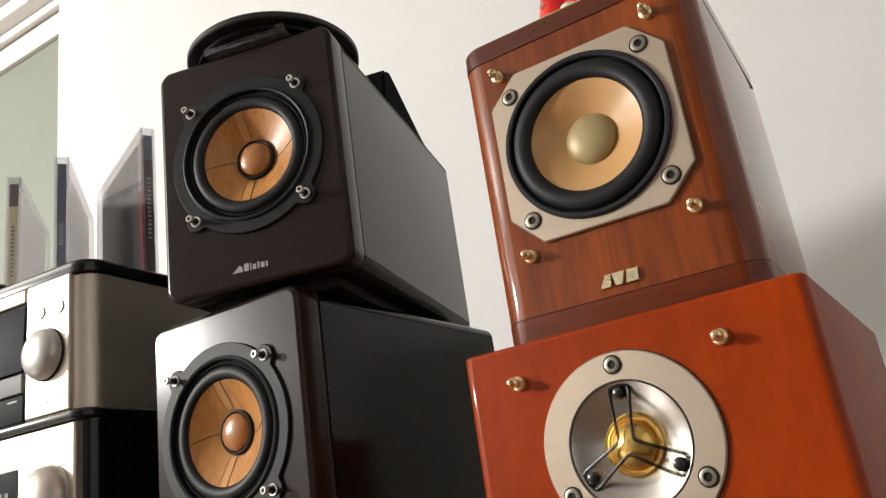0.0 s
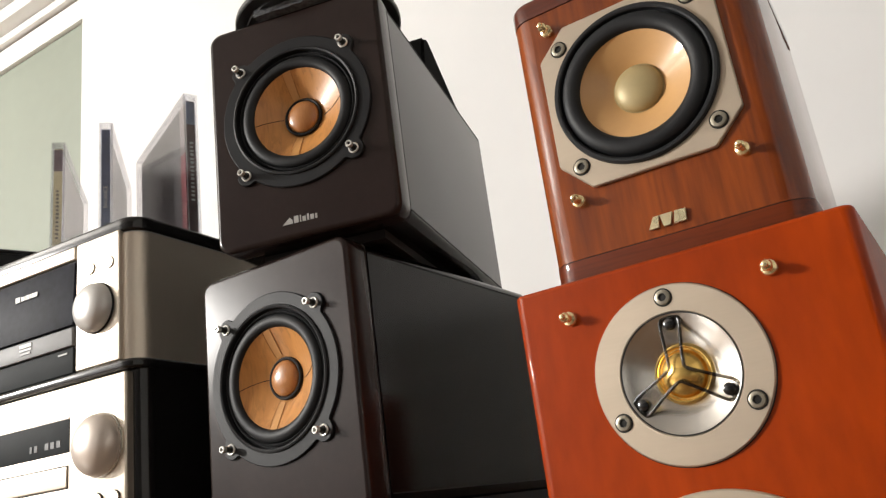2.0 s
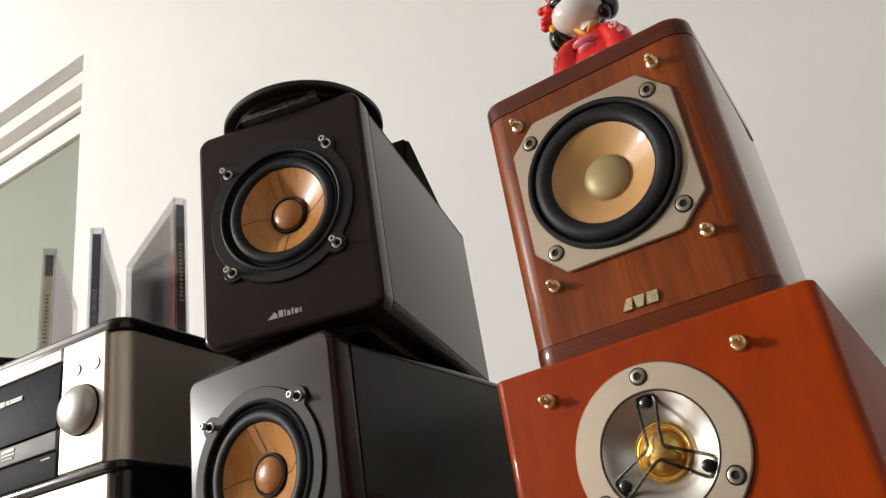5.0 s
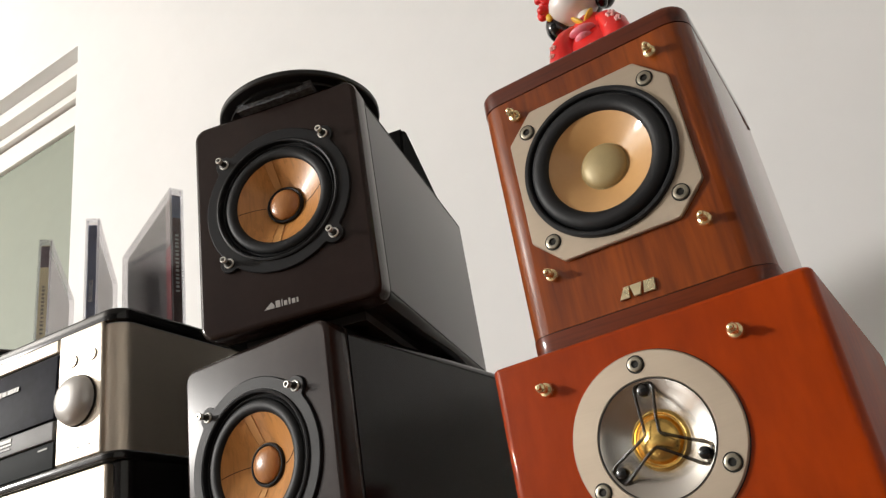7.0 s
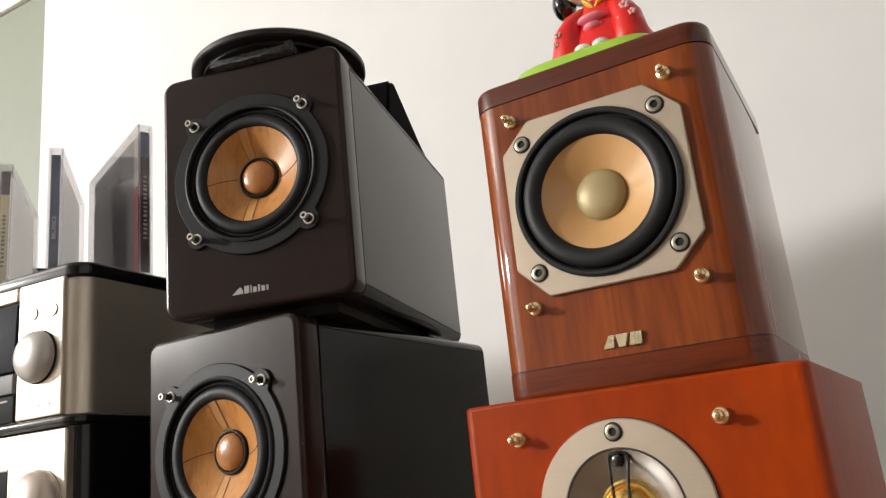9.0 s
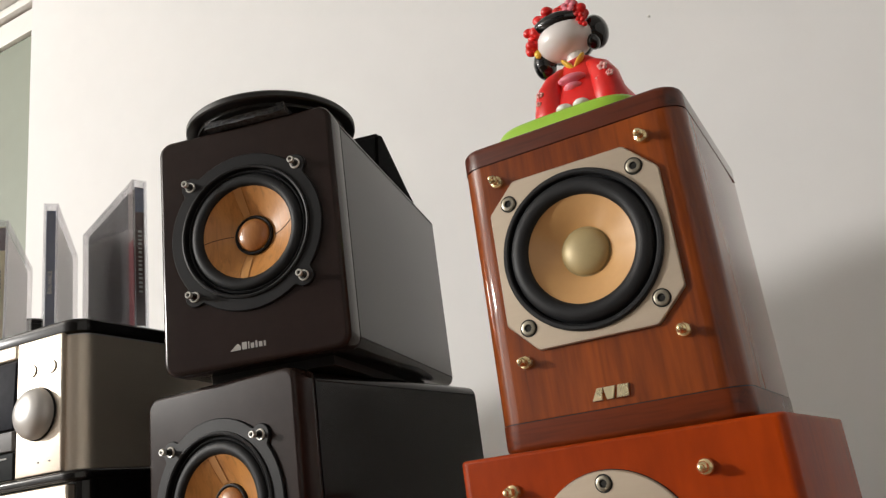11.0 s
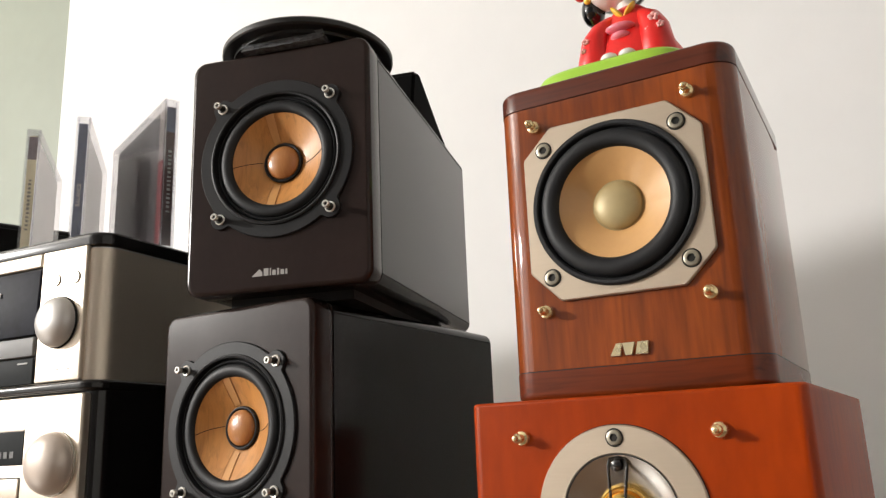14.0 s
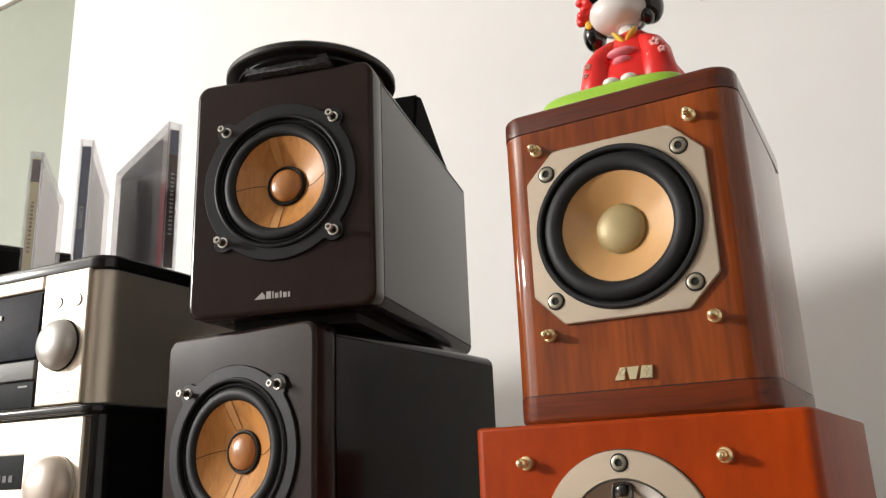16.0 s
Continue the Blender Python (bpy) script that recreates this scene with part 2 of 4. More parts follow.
def solid(x0, x1, y0, y1, z0, z1, upright=0.0, edge=0.0, across=0.0, segs=4):
    """A box with rounded upright edges (upright), rounded edges along y (across) and eased other edges (edge)."""
    bm = bmesh.new()
    bmesh.ops.create_cube(bm, size=1)
    for v in bm.verts:
        v.co = Vector(((x0 + x1) / 2 + v.co.x * (x1 - x0), (y0 + y1) / 2 + v.co.y * (y1 - y0), (z0 + z1) / 2 + v.co.z * (z1 - z0)))
    for amount, axis in ((upright, 2), (across, 1)):
        if amount:
            some = [e for e in bm.edges if abs((e.verts[0].co - e.verts[1].co).normalized()[axis]) > 0.99]
            bmesh.ops.bevel(bm, geom=some, offset=amount, segments=8, affect="EDGES", profile=0.5)
    if edge:
        some = [e for e in bm.edges if len(e.link_faces) == 2 and e.calc_face_angle(0) > 0.9]
        bmesh.ops.bevel(bm, geom=some, offset=edge, segments=segs, affect="EDGES", profile=0.5)
    return bm


def cut_front(bm, cx, cz, r, segs=72):
    """Opens a round hole in the front face of a solid, with a short wall behind it."""
    bm.normal_update()
    face = max((f for f in bm.faces if f.normal.y < -0.99), key=lambda f: f.calc_area())
    y = face.verts[0].co.y
    rim = list(face.edges)
    bm.faces.remove(face)
    a = [bm.verts.new((cx + r * math.cos(2 * math.pi * i / segs), y, cz + r * math.sin(2 * math.pi * i / segs))) for i in range(segs)]
    b = [bm.verts.new(v.co + Vector((0, 0.014, 0))) for v in a]
    edges = [bm.edges.new((a[i], a[(i + 1) % segs])) for i in range(segs)]
    bmesh.ops.triangle_fill(bm, use_beauty=True, edges=rim + edges, normal=(0, -1, 0))
    for i in range(segs):
        bm.faces.new((a[i], a[(i + 1) % segs], b[(i + 1) % segs], b[i]))
    return bm


def lathe(profile, cx=0.0, cz=0.0, segs=64, bm=None):
    """A turned piece: profile of (radius, y) about an axis along y."""
    bm = bm or bmesh.new()
    rings = []
    for r, y in profile:
        if r < 1e-6:
            rings.append([bm.verts.new((cx, y, cz))])
        else:
            rings.append([bm.verts.new((cx + r * math.cos(2 * math.pi * i / segs), y, cz + r * math.sin(2 * math.pi * i / segs))) for i in range(segs)])
    for a, b in zip(rings, rings[1:]):
        for i in range(segs):
            j = (i + 1) % segs
            if len(a) == 1 and len(b) == 1:
                continue
            if len(a) == 1:
                bm.faces.new((a[0], b[i], b[j]))
            elif len(b) == 1:
                bm.faces.new((a[i], a[j], b[0]))
            else:
                bm.faces.new((a[i], a[j], b[j], b[i]))
    return bm


def ring_plate(outer, inner, y_front, y_back, ease=0.0006, segs=144, cx=0.0, cz=0.0):
    """A flat plate with a round hole; outer gives its radius by angle."""
    bm = bmesh.new()
    angles = [2 * math.pi * i / segs for i in range(segs)]
    loops = []
    for shrink, y, kind in ((0, y_back, 0), (0, y_front + ease, 0), (ease, y_front, 0), (ease, y_front, 1), (0, y_front + ease, 1), (0, y_back, 1)):
        if kind == 0:
            loops.append([bm.verts.new((cx + (outer(a) - shrink) * math.cos(a), y, cz + (outer(a) - shrink) * math.sin(a))) for a in angles])
        else:
            loops.append([bm.verts.new((cx + (inner + shrink) * math.cos(a), y, cz + (inner + shrink) * math.sin(a))) for a in angles])
    for a, b in zip(loops, loops[1:] + loops[:1]):
        for i in range(segs):
            j = (i + 1) % segs
            bm.faces.new((a[i], a[j], b[j], b[i]))
    return bm


def rod(points, r, segs=8, bm=None):
    """A round bar along points."""
    bm = bm or bmesh.new()
    pts = [Vector(p) for p in points]
    rings = []
    for i, p in enumerate(pts):
        way = (pts[min(i + 1, len(pts) - 1)] - pts[max(i - 1, 0)]).normalized()
        side = way.orthogonal().normalized() if not rings else (last - way * last.dot(way)).normalized()
        last = side
        up = way.cross(side)
        rings.append([bm.verts.new(p + side * r * math.cos(2 * math.pi * k / segs) + up * r * math.sin(2 * math.pi * k / segs)) for k in range(segs)])
    for a, b in zip(rings, rings[1:]):
        for k in range(segs):
            bm.faces.new((a[k], a[(k + 1) % segs], b[(k + 1) % segs], b[k]))
    bm.faces.new(rings[0])
    bm.faces.new(rings[-1])
    return bm


def slab(points, y0, y1, bm=None):
    """A flat piece: an outline in x and z, thick along y."""
    bm = bm or bmesh.new()
    a = [bm.verts.new((x, y0, z)) for x, z in points]
    b = [bm.verts.new((x, y1, z)) for x, z in points]
    bm.faces.new(a)
    bm.faces.new(b)
    for i in range(len(a)):
        j = (i + 1) % len(a)
        bm.faces.new((a[i], a[j], b[j], b[i]))
    return bm


def blob(bm, at, size, material_index=0, rings=14, segs=22, turn=None):
    """An ellipsoid laid into a mesh."""
    m = Matrix.Translation(at) @ (turn or Matrix()) @ Matrix.Diagonal((*size, 1))
    got = bmesh.ops.create_uvsphere(bm, u_segments=segs, v_segments=rings, radius=1, matrix=m)
    for f in {f for v in got["verts"] for f in v.link_faces}:
        f.material_index = material_index


def letters(text, height):
    """Letters of the built-in font as a mesh in x and y, centred."""
    curve = bpy.data.curves.new("letters", "FONT")
    curve.body, curve.size, curve.extrude = text, height, 0.0001
    curve.align_x, curve.align_y = "CENTER", "CENTER"
    ob = new("letters", curve)
    me = bpy.data.meshes.new_from_object(ob.evaluated_get(bpy.context.evaluated_depsgraph_get()))
    bpy.data.objects.remove(ob)
    return me


# ---- the room ----
WALL_Y, HEAD, JAMB = 1.04, 2.244, -1.722
X0, X1, Y0, TOP = -5.2, 2.6, -4.2, 2.9


def structure(name, bm, mat, label=""):
    return tagged(part(name, bm, mat), label, kind="structure")


def wall_with_opening():
    bm = bmesh.new()
    for x0, x1, z0, z1 in ((JAMB, X1 + 0.3, 0, TOP), (X0 - 0.3, -3.3, 0, TOP), (-3.3, JAMB, HEAD, TOP)):
        box = solid(x0, x1, WALL_Y, WALL_Y + 0.16, z0, z1)
        me = bpy.data.meshes.new("piece")
        box.to_mesh(me)
        box.free()
        bm.from_mesh(me)
        bpy.data.meshes.remove(me)
    bmesh.ops.remove_doubles(bm, verts=bm.verts, dist=1e-5)
    return bm


NORTH = pose(JAMB, WALL_Y, 0, 0, 0, 2.7) @ pose(-JAMB, -WALL_Y, 0)
structure("wall_north", wall_with_opening(), PLASTER, "matt white plaster wall with a doorway").matrix_world = NORTH
# unseen walls, ceiling and floor: tones set for the bounce light they return
structure("wall_west", solid(X0 - 0.1, X0, Y0, WALL_Y + 0.40, 0, TOP), DIM_WALL, "plain unseen wall, grey to cut bounce light")
structure("wall_east", solid(X1, X1 + 0.1, Y0, WALL_Y + 0.40, 0, TOP), BOUNCE_WALL, "plain unseen wall, pale to bounce light back")
structure("wall_south", solid(X0 - 0.1, X1 + 0.1, Y0 - 0.1, Y0, 0, TOP), DIM_WALL, "plain unseen wall, grey to cut bounce light")
structure("ceiling", solid(X0 - 0.1, X1 + 0.1, Y0 - 0.1, WALL_Y + 0.40, TOP, TOP + 0.1), CEILING, "plain unseen ceiling, tone set for fill light")
structure("floor", solid(X0 - 0.1, X1 + 0.1, Y0 - 0.1, WALL_Y + 0.4, -0.1, 0), FLOORING, "brown wooden floor")

door = thing("door_1", NORTH, "closed door with grey-green panel and white stepped frame", "door")
door["kind"] = "structure"
part("head_lining", solid(-3.298, JAMB - 0.002, WALL_Y + 0.040, WALL_Y + 0.156, 2.196, HEAD - 0.002, edge=0.002), PAINT, door)
part("track_rail", solid(-3.298, JAMB - 0.002, WALL_Y + 0.082, WALL_Y + 0.150, 2.168, 2.194, edge=0.002), PAINT, door)
leaf = part("top_rail", solid(-3.298, JAMB - 0.002, WALL_Y + 0.098, WALL_Y + 0.130, 2.088, 2.160, edge=0.002), PAINT, door)
part("panel", solid(-3.298, JAMB - 0.002, WALL_Y + 0.112, WALL_Y + 0.124, 0.02, 2.086), GREEN, door, "grey-green door panel")
part("backing", solid(-3.298, JAMB - 0.002, WALL_Y + 0.140, WALL_Y + 0.156, 0.0, 2.166), PAINT, door)

# an unseen panel added beside the camera, its top curved to shape the wall shadow
divider = thing("shadow_panel", pose(-1.14, -0.019, 0, 0, 0, 2.9), "unseen dark panel on feet, added to shade the wall", "room divider")
curve = [(-0.64, 0.06), (0.0, 0.06), (0.0, 1.242), (-0.012, 1.254), (-0.08, 1.258), (-0.14, 1.256), (-0.18, 1.251), (-0.22, 1.241), (-0.28, 1.226), (-0.44, 1.196), (-0.64, 1.163)]
part("panel", slab(curve, -0.02, 0.0), BOARD, divider)
for x in (-0.58, -0.06):
    part("foot", solid(x - 0.02, x + 0.02, -0.14, 0.12, 0.0, 0.06, edge=0.004), BOARD, divider)

# ---- what the things stand on ----
board = thing("sideboard", pose(0, 0, 0), "low dark wooden sideboard under the speakers", "sideboard")
part("top", solid(-1.15, 0.16, 0.27, 0.80, 0.425, 0.4545, edge=0.003), BOARD, board)
part("body", solid(-1.12, 0.13, 0.30, 0.78, 0.06, 0.425, edge=0.002), BOARD, board)
part("plinth", solid(-1.08, 0.09, 0.34, 0.74, 0.0, 0.06), BOARD, board)
riser = thing("shelf_riser", pose(0, 0, 0), "low dark wooden riser shelf on the sideboard", "shelf")
part("top", solid(-1.05, -0.204, 0.285, 0.66, 0.585, 0.6055, edge=0.002), BOARD, riser)
for x in (-1.03, -0.222):
    part("side", solid(x - 0.012, x + 0.012, 0.30, 0.64, 0.4545, 0.585, edge=0.001), BOARD, riser)
part("back", solid(-1.042, -0.210, 0.6405, 0.6525, 0.4545, 0.585), BOARD, riser)


# ---- loudspeakers ----
def socket_screw(parent, x, z, y, r=0.0042, dark=True):
    """A socket head screw, sunk in a dark counterbore where the plate has one."""
    head = part("screw", lathe([(r, y + 0.0012), (r, y - 0.0004), (r * 0.95, y - 0.0009), (r * 0.80, y - 0.0011), (r * 0.54, y - 0.0011), (r * 0.48, y - 0.0008)], x, z, 32),
                SCREW, parent, "bright steel socket screw")
    if dark:
        part("counterbore", lathe([(r * 1.20, y - 0.00005), (r * 1.20, y - 0.0002), (r, y - 0.0002), (r, y - 0.00005)], x, z, 28), SOCKET, head)
    part("socket", lathe([(r * 0.54, y - 0.00095), (r * 0.48, y - 0.00095), (r * 0.42, y - 0.0003), (0, y - 0.0003)], x, z, 6), SOCKET, head)


def grille_pin(parent, x, z, y, mat, long=0.0105, size=1.0):
    """A turned gold pin with a flange, a neck and a pointed head."""
    s = size
    return part("grille_pin", lathe([(0.0034 * s, y), (0.0034 * s, y - 0.0012), (0.0030 * s, y - 0.0019), (0.0019 * s, y - 0.0024), (0.0014 * s, y - 0.0036),
                                     (0.0014 * s, y - long * 0.48), (0.0021 * s, y - long * 0.53), (0.0024 * s, y - long * 0.62), (0.0021 * s, y - long * 0.72),
                                     (0.0013 * s, y - long * 0.80), (0.0011 * s, y - long * 0.94), (0, y - long)], x, z, 24), mat, parent)


def hollow_pin(parent, x, z, y, long=0.0100):
    """A dark post with a bright foot ring and a bright hollow tip."""
    pin = part("grille_pin", lathe([(0.0029, y), (0.0029, y - 0.0006), (0.0017, y - 0.0012), (0.0016, y - long + 0.002), (0, y - long + 0.002)], x, z, 24), SOCKET, parent, "dark grille pin with bright tip")
    part("foot_ring", lathe([(0.0034, y + 0.0003), (0.0034, y - 0.0007), (0.0030, y - 0.0011), (0.0025, y - 0.0010), (0.0024, y - 0.0004)], x, z, 28), CHROME, pin)
    part("tip", lathe([(0.0016, y - long + 0.0032), (0.0021, y - long + 0.0026), (0.0022, y - long + 0.0004), (0.0019, y - long), (0.0012, y - long), (0.0011, y - long + 0.0014)], x, z, 24), CHROME, pin)
    return pin


def dark_speaker(m, label, depth, cx, top, bottom, half, feet, inset):
    """A small dark speaker with a wooden cone. The face is at y = 0, the driver's centre at the origin."""
    ob = thing("speaker", m, label, "speaker", "small dark wooden-cone speakers")
    x0, x1, b = cx - half, cx + half, 0.0190
    baffle = part("baffle", cut_front(solid(x0, x1, 0, b, bottom, top, across=0.0090, edge=0.0030), 0, 0, 0.0425), DARK_FRONT, ob, "dark brown satin front panel", 60, True)
    part("cabinet", solid(x0 + 0.0008, x1 - 0.0008, b + 0.0011, depth, bottom + 0.0008, top - 0.0008, across=0.0080), DARK_SIDE, ob, "black satin cabinet")
    part("seam", solid(x0 + 0.0016, x1 - 0.0016, b - 0.0006, b + 0.0016, bottom + 0.0016, top - 0.0016, across=0.005), GROOVE, ob)
    for x, s in ((x0, -1), (x1, 1)):
        for z in (top - 0.0082, bottom + 0.0082):
            part("groove", solid(x - s * 0.0012 - 0.0006, x - s * 0.0012 + 0.0006, b + 0.002, depth - 0.002, z - 0.0004, z + 0.0004), GROOVE, ob)
    # the driver
    lobes = [math.radians(a) for a in (45, 135, 225, 315)]

    def outline(a):
        r = 0.0512
        for q in lobes:
            d = math.remainder(a - q, 2 * math.pi)
            if abs(d) < 0.25:
                c, rr = 0.0512, 0.0068
                k = rr * rr - (c * math.sin(d)) ** 2
                if k > 0:
                    r = max(r, c * math.cos(d) + math.sqrt(k))
        return r
    part("driver_frame", ring_plate(outline, 0.0425, -0.0020, 0.0002, ease=0.0005, segs=240), BASKET, ob, "dark grey driver frame with four lugs")
    part("frame_step", lathe([(0.0438, -0.0018), (0.0434, -0.0030), (0.0424, -0.0034), (0.0414, -0.0029), (0.0410, 0.0006), (0.0403, 0.0010), (0.0399, -0.0006), (0.0391, -0.0011), (0.0384, -0.0004), (0.0380, 0.0012)], segs=96), BASKET, ob)
    roll = [(0.0385, 0.0010)] + [(0.0341 + 0.0040 * math.cos(math.pi * i / 12), 0.0008 - 0.0031 * math.sin(math.pi * i / 12)) for i in range(13)] + [(0.0296, 0.0012)]
    part("surround", lathe(roll, segs=96), RUBBER, ob, "black rubber surround")
    cone_at = lambda r: 0.0004 + (0.0304 - r) / 0.0176 * 0.0094 + 0.0010 * math.sin((0.0304 - r) / 0.0304 * math.pi)
    cone = part("cone", lathe([(r, cone_at(r)) for r in [0.0304 - 0.0020 * i for i in range(11)]], segs=96), WOOD_CONE, ob, "orange brown wooden cone")
    for angle, wide, lean in ((100, 15, 6), (-97, 15, -8)):
        bm = bmesh.new()
        rows = []
        for i in range(9):
            r = 0.0302 - 0.0020 * i
            row = []
            for j in range(6):
                a = radians(angle + lean * i / 8 + wide * (j / 5 - 0.5) * (0.75 + 0.5 * i / 8))
                row.append(bm.verts.new((r * math.cos(a), cone_at(r) - 0.00025, r * math.sin(a))))
            rows.append(row)
        for a, c in zip(rows, rows[1:]):
            for j in range(5):
                bm.faces.new((a[j], a[j + 1], c[j + 1], c[j]))
        part("lap", bm, WOOD_STRIP, cone, "paler glued lap")
        for side in (-0.5, 0.5):
            pts = []
            for i in range(9):
                r = 0.0302 - 0.0020 * i
                a = radians(angle + lean * i / 8 + wide * side * (0.75 + 0.5 * i / 8))
                pts.append((r * math.cos(a), cone_at(r) - 0.0003, r * math.sin(a)))
            part("joint", rod(pts, 0.00016, 5), WOOD_PLUG, cone)
    for angle, bend in ((186, -12), (4, -14)):
        pts = []
        for i in range(9):
            r = 0.0302 - 0.0020 * i
            a = radians(angle + bend * i / 8)
            pts.append((r * math.cos(a), cone_at(r) - 0.0001, r * math.sin(a)))
        part("joint", rod(pts, 0.00022, 5), GROOVE, cone)
    part("plug_ring", lathe([(0.0131, 0.0112), (0.0130, 0.0094), (0.0126, 0.0087), (0.0120, 0.0085), (0.0114, 0.0088), (0.0110, 0.0096), (0.0109, 0.0112)], segs=64), RUBBER, ob, "black ring round the plug")
    dome = [(0.0109 * math.cos(math.pi / 2 * i / 10), 0.0096 - 0.0048 * math.sin(math.pi / 2 * i / 10)) for i in range(11)]
    part("phase_plug", lathe([(0.0109, 0.0115)] + dome, segs=64), WOOD_PLUG, ob, "turned wooden centre plug")
    for sx in (-1, 1):
        for sz in (-1, 1):
            hollow_pin(ob, sx * 0.0366, sz * 0.0366, -0.0019, 0.0080)
    # the maker's mark: a small triangle and plain bars
    z = -0.0742
    mark = part("logo", slab([(-0.0150, z), (-0.0082, z), (-0.0082, z + 0.0022), (-0.0100, z + 0.0042)], -0.0004, 0.0002), LOGO_GREY, ob, "pale plain maker's mark")
    x = -0.0072
    for w, h in ((0.0030, 0.0044), (0.0007, 0.0044), (0.0021, 0.0031), (0.0012, 0.0040), (0.0022, 0.0031), (0.0012, 0.0031)):
        part("bar", slab([(x, z), (x + w, z), (x + w, z + h), (x, z + h)], -0.0004, 0.0002), LOGO_GREY, mark)
        x += w + 0.0010
    # black filler added so no light shows through the gap under the cabinet
    part("gap_filler", solid(x0 + inset, x1 - inset, inset + 0.002, depth - inset, bottom - feet + 0.0006, bottom + 0.0012), GROOVE, ob, "black filler that keeps the gap beneath dark")
    for x in (x0 + 0.03, x1 - 0.03):
        for y in (0.035, depth - 0.035):
            foot = lathe([(0.006, 0), (0.006, feet), (0, feet)], segs=20)
            bmesh.ops.rotate(foot, verts=foot.verts, matrix=Matrix.Rotation(radians(-90), 3, "X"))
            bmesh.ops.translate(foot, verts=foot.verts, vec=(x, y, bottom + 0.0006))
            part("foot", foot, RUBBER, ob)
    return ob


def at_face(x, y, z, yaw, back=0.0035):
    """The pose of a speaker whose grille pins' middle is at x, y, z."""
    return pose(x, y, z, 0, 0, yaw) @ pose(0, back, 0)


dark_speaker(at_face(-0.3602, 0.3232, 0.6947, 1.7), "dark brown speaker with orange wooden cone, under another speaker", 0.226, 0.0018, 0.0728, -0.0830, 0.0612, 0.006, 0.004)
dark_speaker(at_face(-0.3231, 0.3215, 0.8565, 16.85), "dark brown speaker with orange wooden cone, stacked askew on another", 0.2455, 0.0005, 0.0736, -0.0835, 0.0612, 0.0055, 0.020)


def cherry_speaker(m):
    """A small cherry speaker: face at y = 0."""
    ob = thing("speaker", m, "glossy cherry wood speaker with tan cone, standing on a larger speaker", "speaker", "cherry and red speakers")
    x0, x1, top, bottom, depth, r = -0.0596, 0.0612, 0.0712, -0.0905, 0.157, 0.0125
    cz = 0.0008
    part("cabinet", cut_front(solid(x0, x1, 0, depth, bottom + 0.01445, top - 0.01205, upright=r), 0, cz, 0.0385), CHERRY, ob, "glossy cherry veneer cabinet", 60, True)
    for z0, z1 in ((top - 0.0115, top), (bottom, bottom + 0.01395)):
        board = solid(x0 - 0.0002, x1 + 0.0002, -0.0002, depth + 0.0002, z0, z1, upright=r)
        rim = z1 if z1 == top else z0
        bmesh.ops.bevel(board, geom=[e for e in board.edges if all(abs(v.co.z - rim) < 1e-6 for v in e.verts)], offset=0.0034, segments=5, affect="EDGES", profile=0.5)
        part("edging", board, CHERRY_DARK if z1 == top else CHERRY_BASE, ob, "dark cherry edging board")
    for z in (top - 0.01178, bottom + 0.01415):
        part("seam", solid(x0 + 0.0004, x1 - 0.0004, 0.0004, depth - 0.0004, z - 0.00036, z + 0.00036, upright=r), CHERRY_DARK if z > 0 else GROOVE, ob)

    def plate(a):
        c, s = abs(math.cos(a)), abs(math.sin(a))
        return min(0.0446 / max(c, s), (0.0446 * 2 - 0.0150) / (c + s))
    part("driver_plate", ring_plate(plate, 0.0385, -0.0024, 0.0002, ease=0.0006, segs=240, cz=cz), CHAMPAGNE, ob, "champagne metal plate with cut corners")
    part("basket_ring", lathe([(0.0406, -0.0022), (0.0404, -0.0040), (0.0397, -0.0046), (0.0384, -0.0046), (0.0376, -0.0040), (0.0372, -0.0018), (0.0366, -0.0014)], 0, cz, 96), RUBBER, ob)
    roll = [(0.0368, -0.0014)] + [(0.0318 + 0.0046 * math.cos(math.pi * i / 14), -0.0022 - 0.0036 * math.sin(math.pi * i / 14)) for i in range(15)] + [(0.0268, -0.0020)]
    part("surround", lathe(roll, 0, cz, 96), RUBBER, ob, "black rubber surround")
    part("cone", lathe([(0.0274, -0.0026), (0.0250, -0.0014), (0.0220, 0.0002), (0.0190, 0.0019), (0.0160, 0.0036), (0.0130, 0.0053), (0.0110, 0.0064)], 0, cz, 96), TAN_CONE, ob, "smooth tan paper cone")
    dome = [(0.0121 * math.cos(math.pi / 2 * i / 12), 0.0052 - 0.0050 * math.sin(math.pi / 2 * i / 12)) for i in range(13)]
    part("dust_cap", lathe([(0.0127, 0.0054), (0.0124, 0.0050)] + dome, 0, cz, 64), OLIVE_DOME, ob, "olive gold dust cap")
    for sx in (-1, 1):
        for sz in (-1, 1):
            socket_screw(ob, sx * 0.0333, cz + sz * 0.0328, -0.0024, r=0.0037)
            grille_pin(ob, sx * 0.0390 + 0.0005, sz * 0.0480, 0, GOLD, 0.0098)
    # three plain raised blocks where the maker's mark is
    z, h = -0.0722, 0.0056
    mark = part("logo", slab([(-0.0082, z), (-0.0036, z), (-0.0026, z + h), (-0.0052, z + h)], -0.0016, 0.0002), LOGO_GOLD, ob, "pale gold plain maker's mark")
    part("bar", slab([(-0.0012, z), (0.0018, z), (0.0036, z + h), (-0.0022, z + h)], -0.0016, 0.0002), LOGO_GOLD, mark)
    part("bar", slab([(0.0036, z), (0.0092, z), (0.0098, z + h), (0.0048, z + h)], -0.0016, 0.0002), LOGO_GOLD, mark)
    return ob


cherry_speaker(at_face(-0.1154, 0.3333, 0.7883, 2.4, 0.0033))


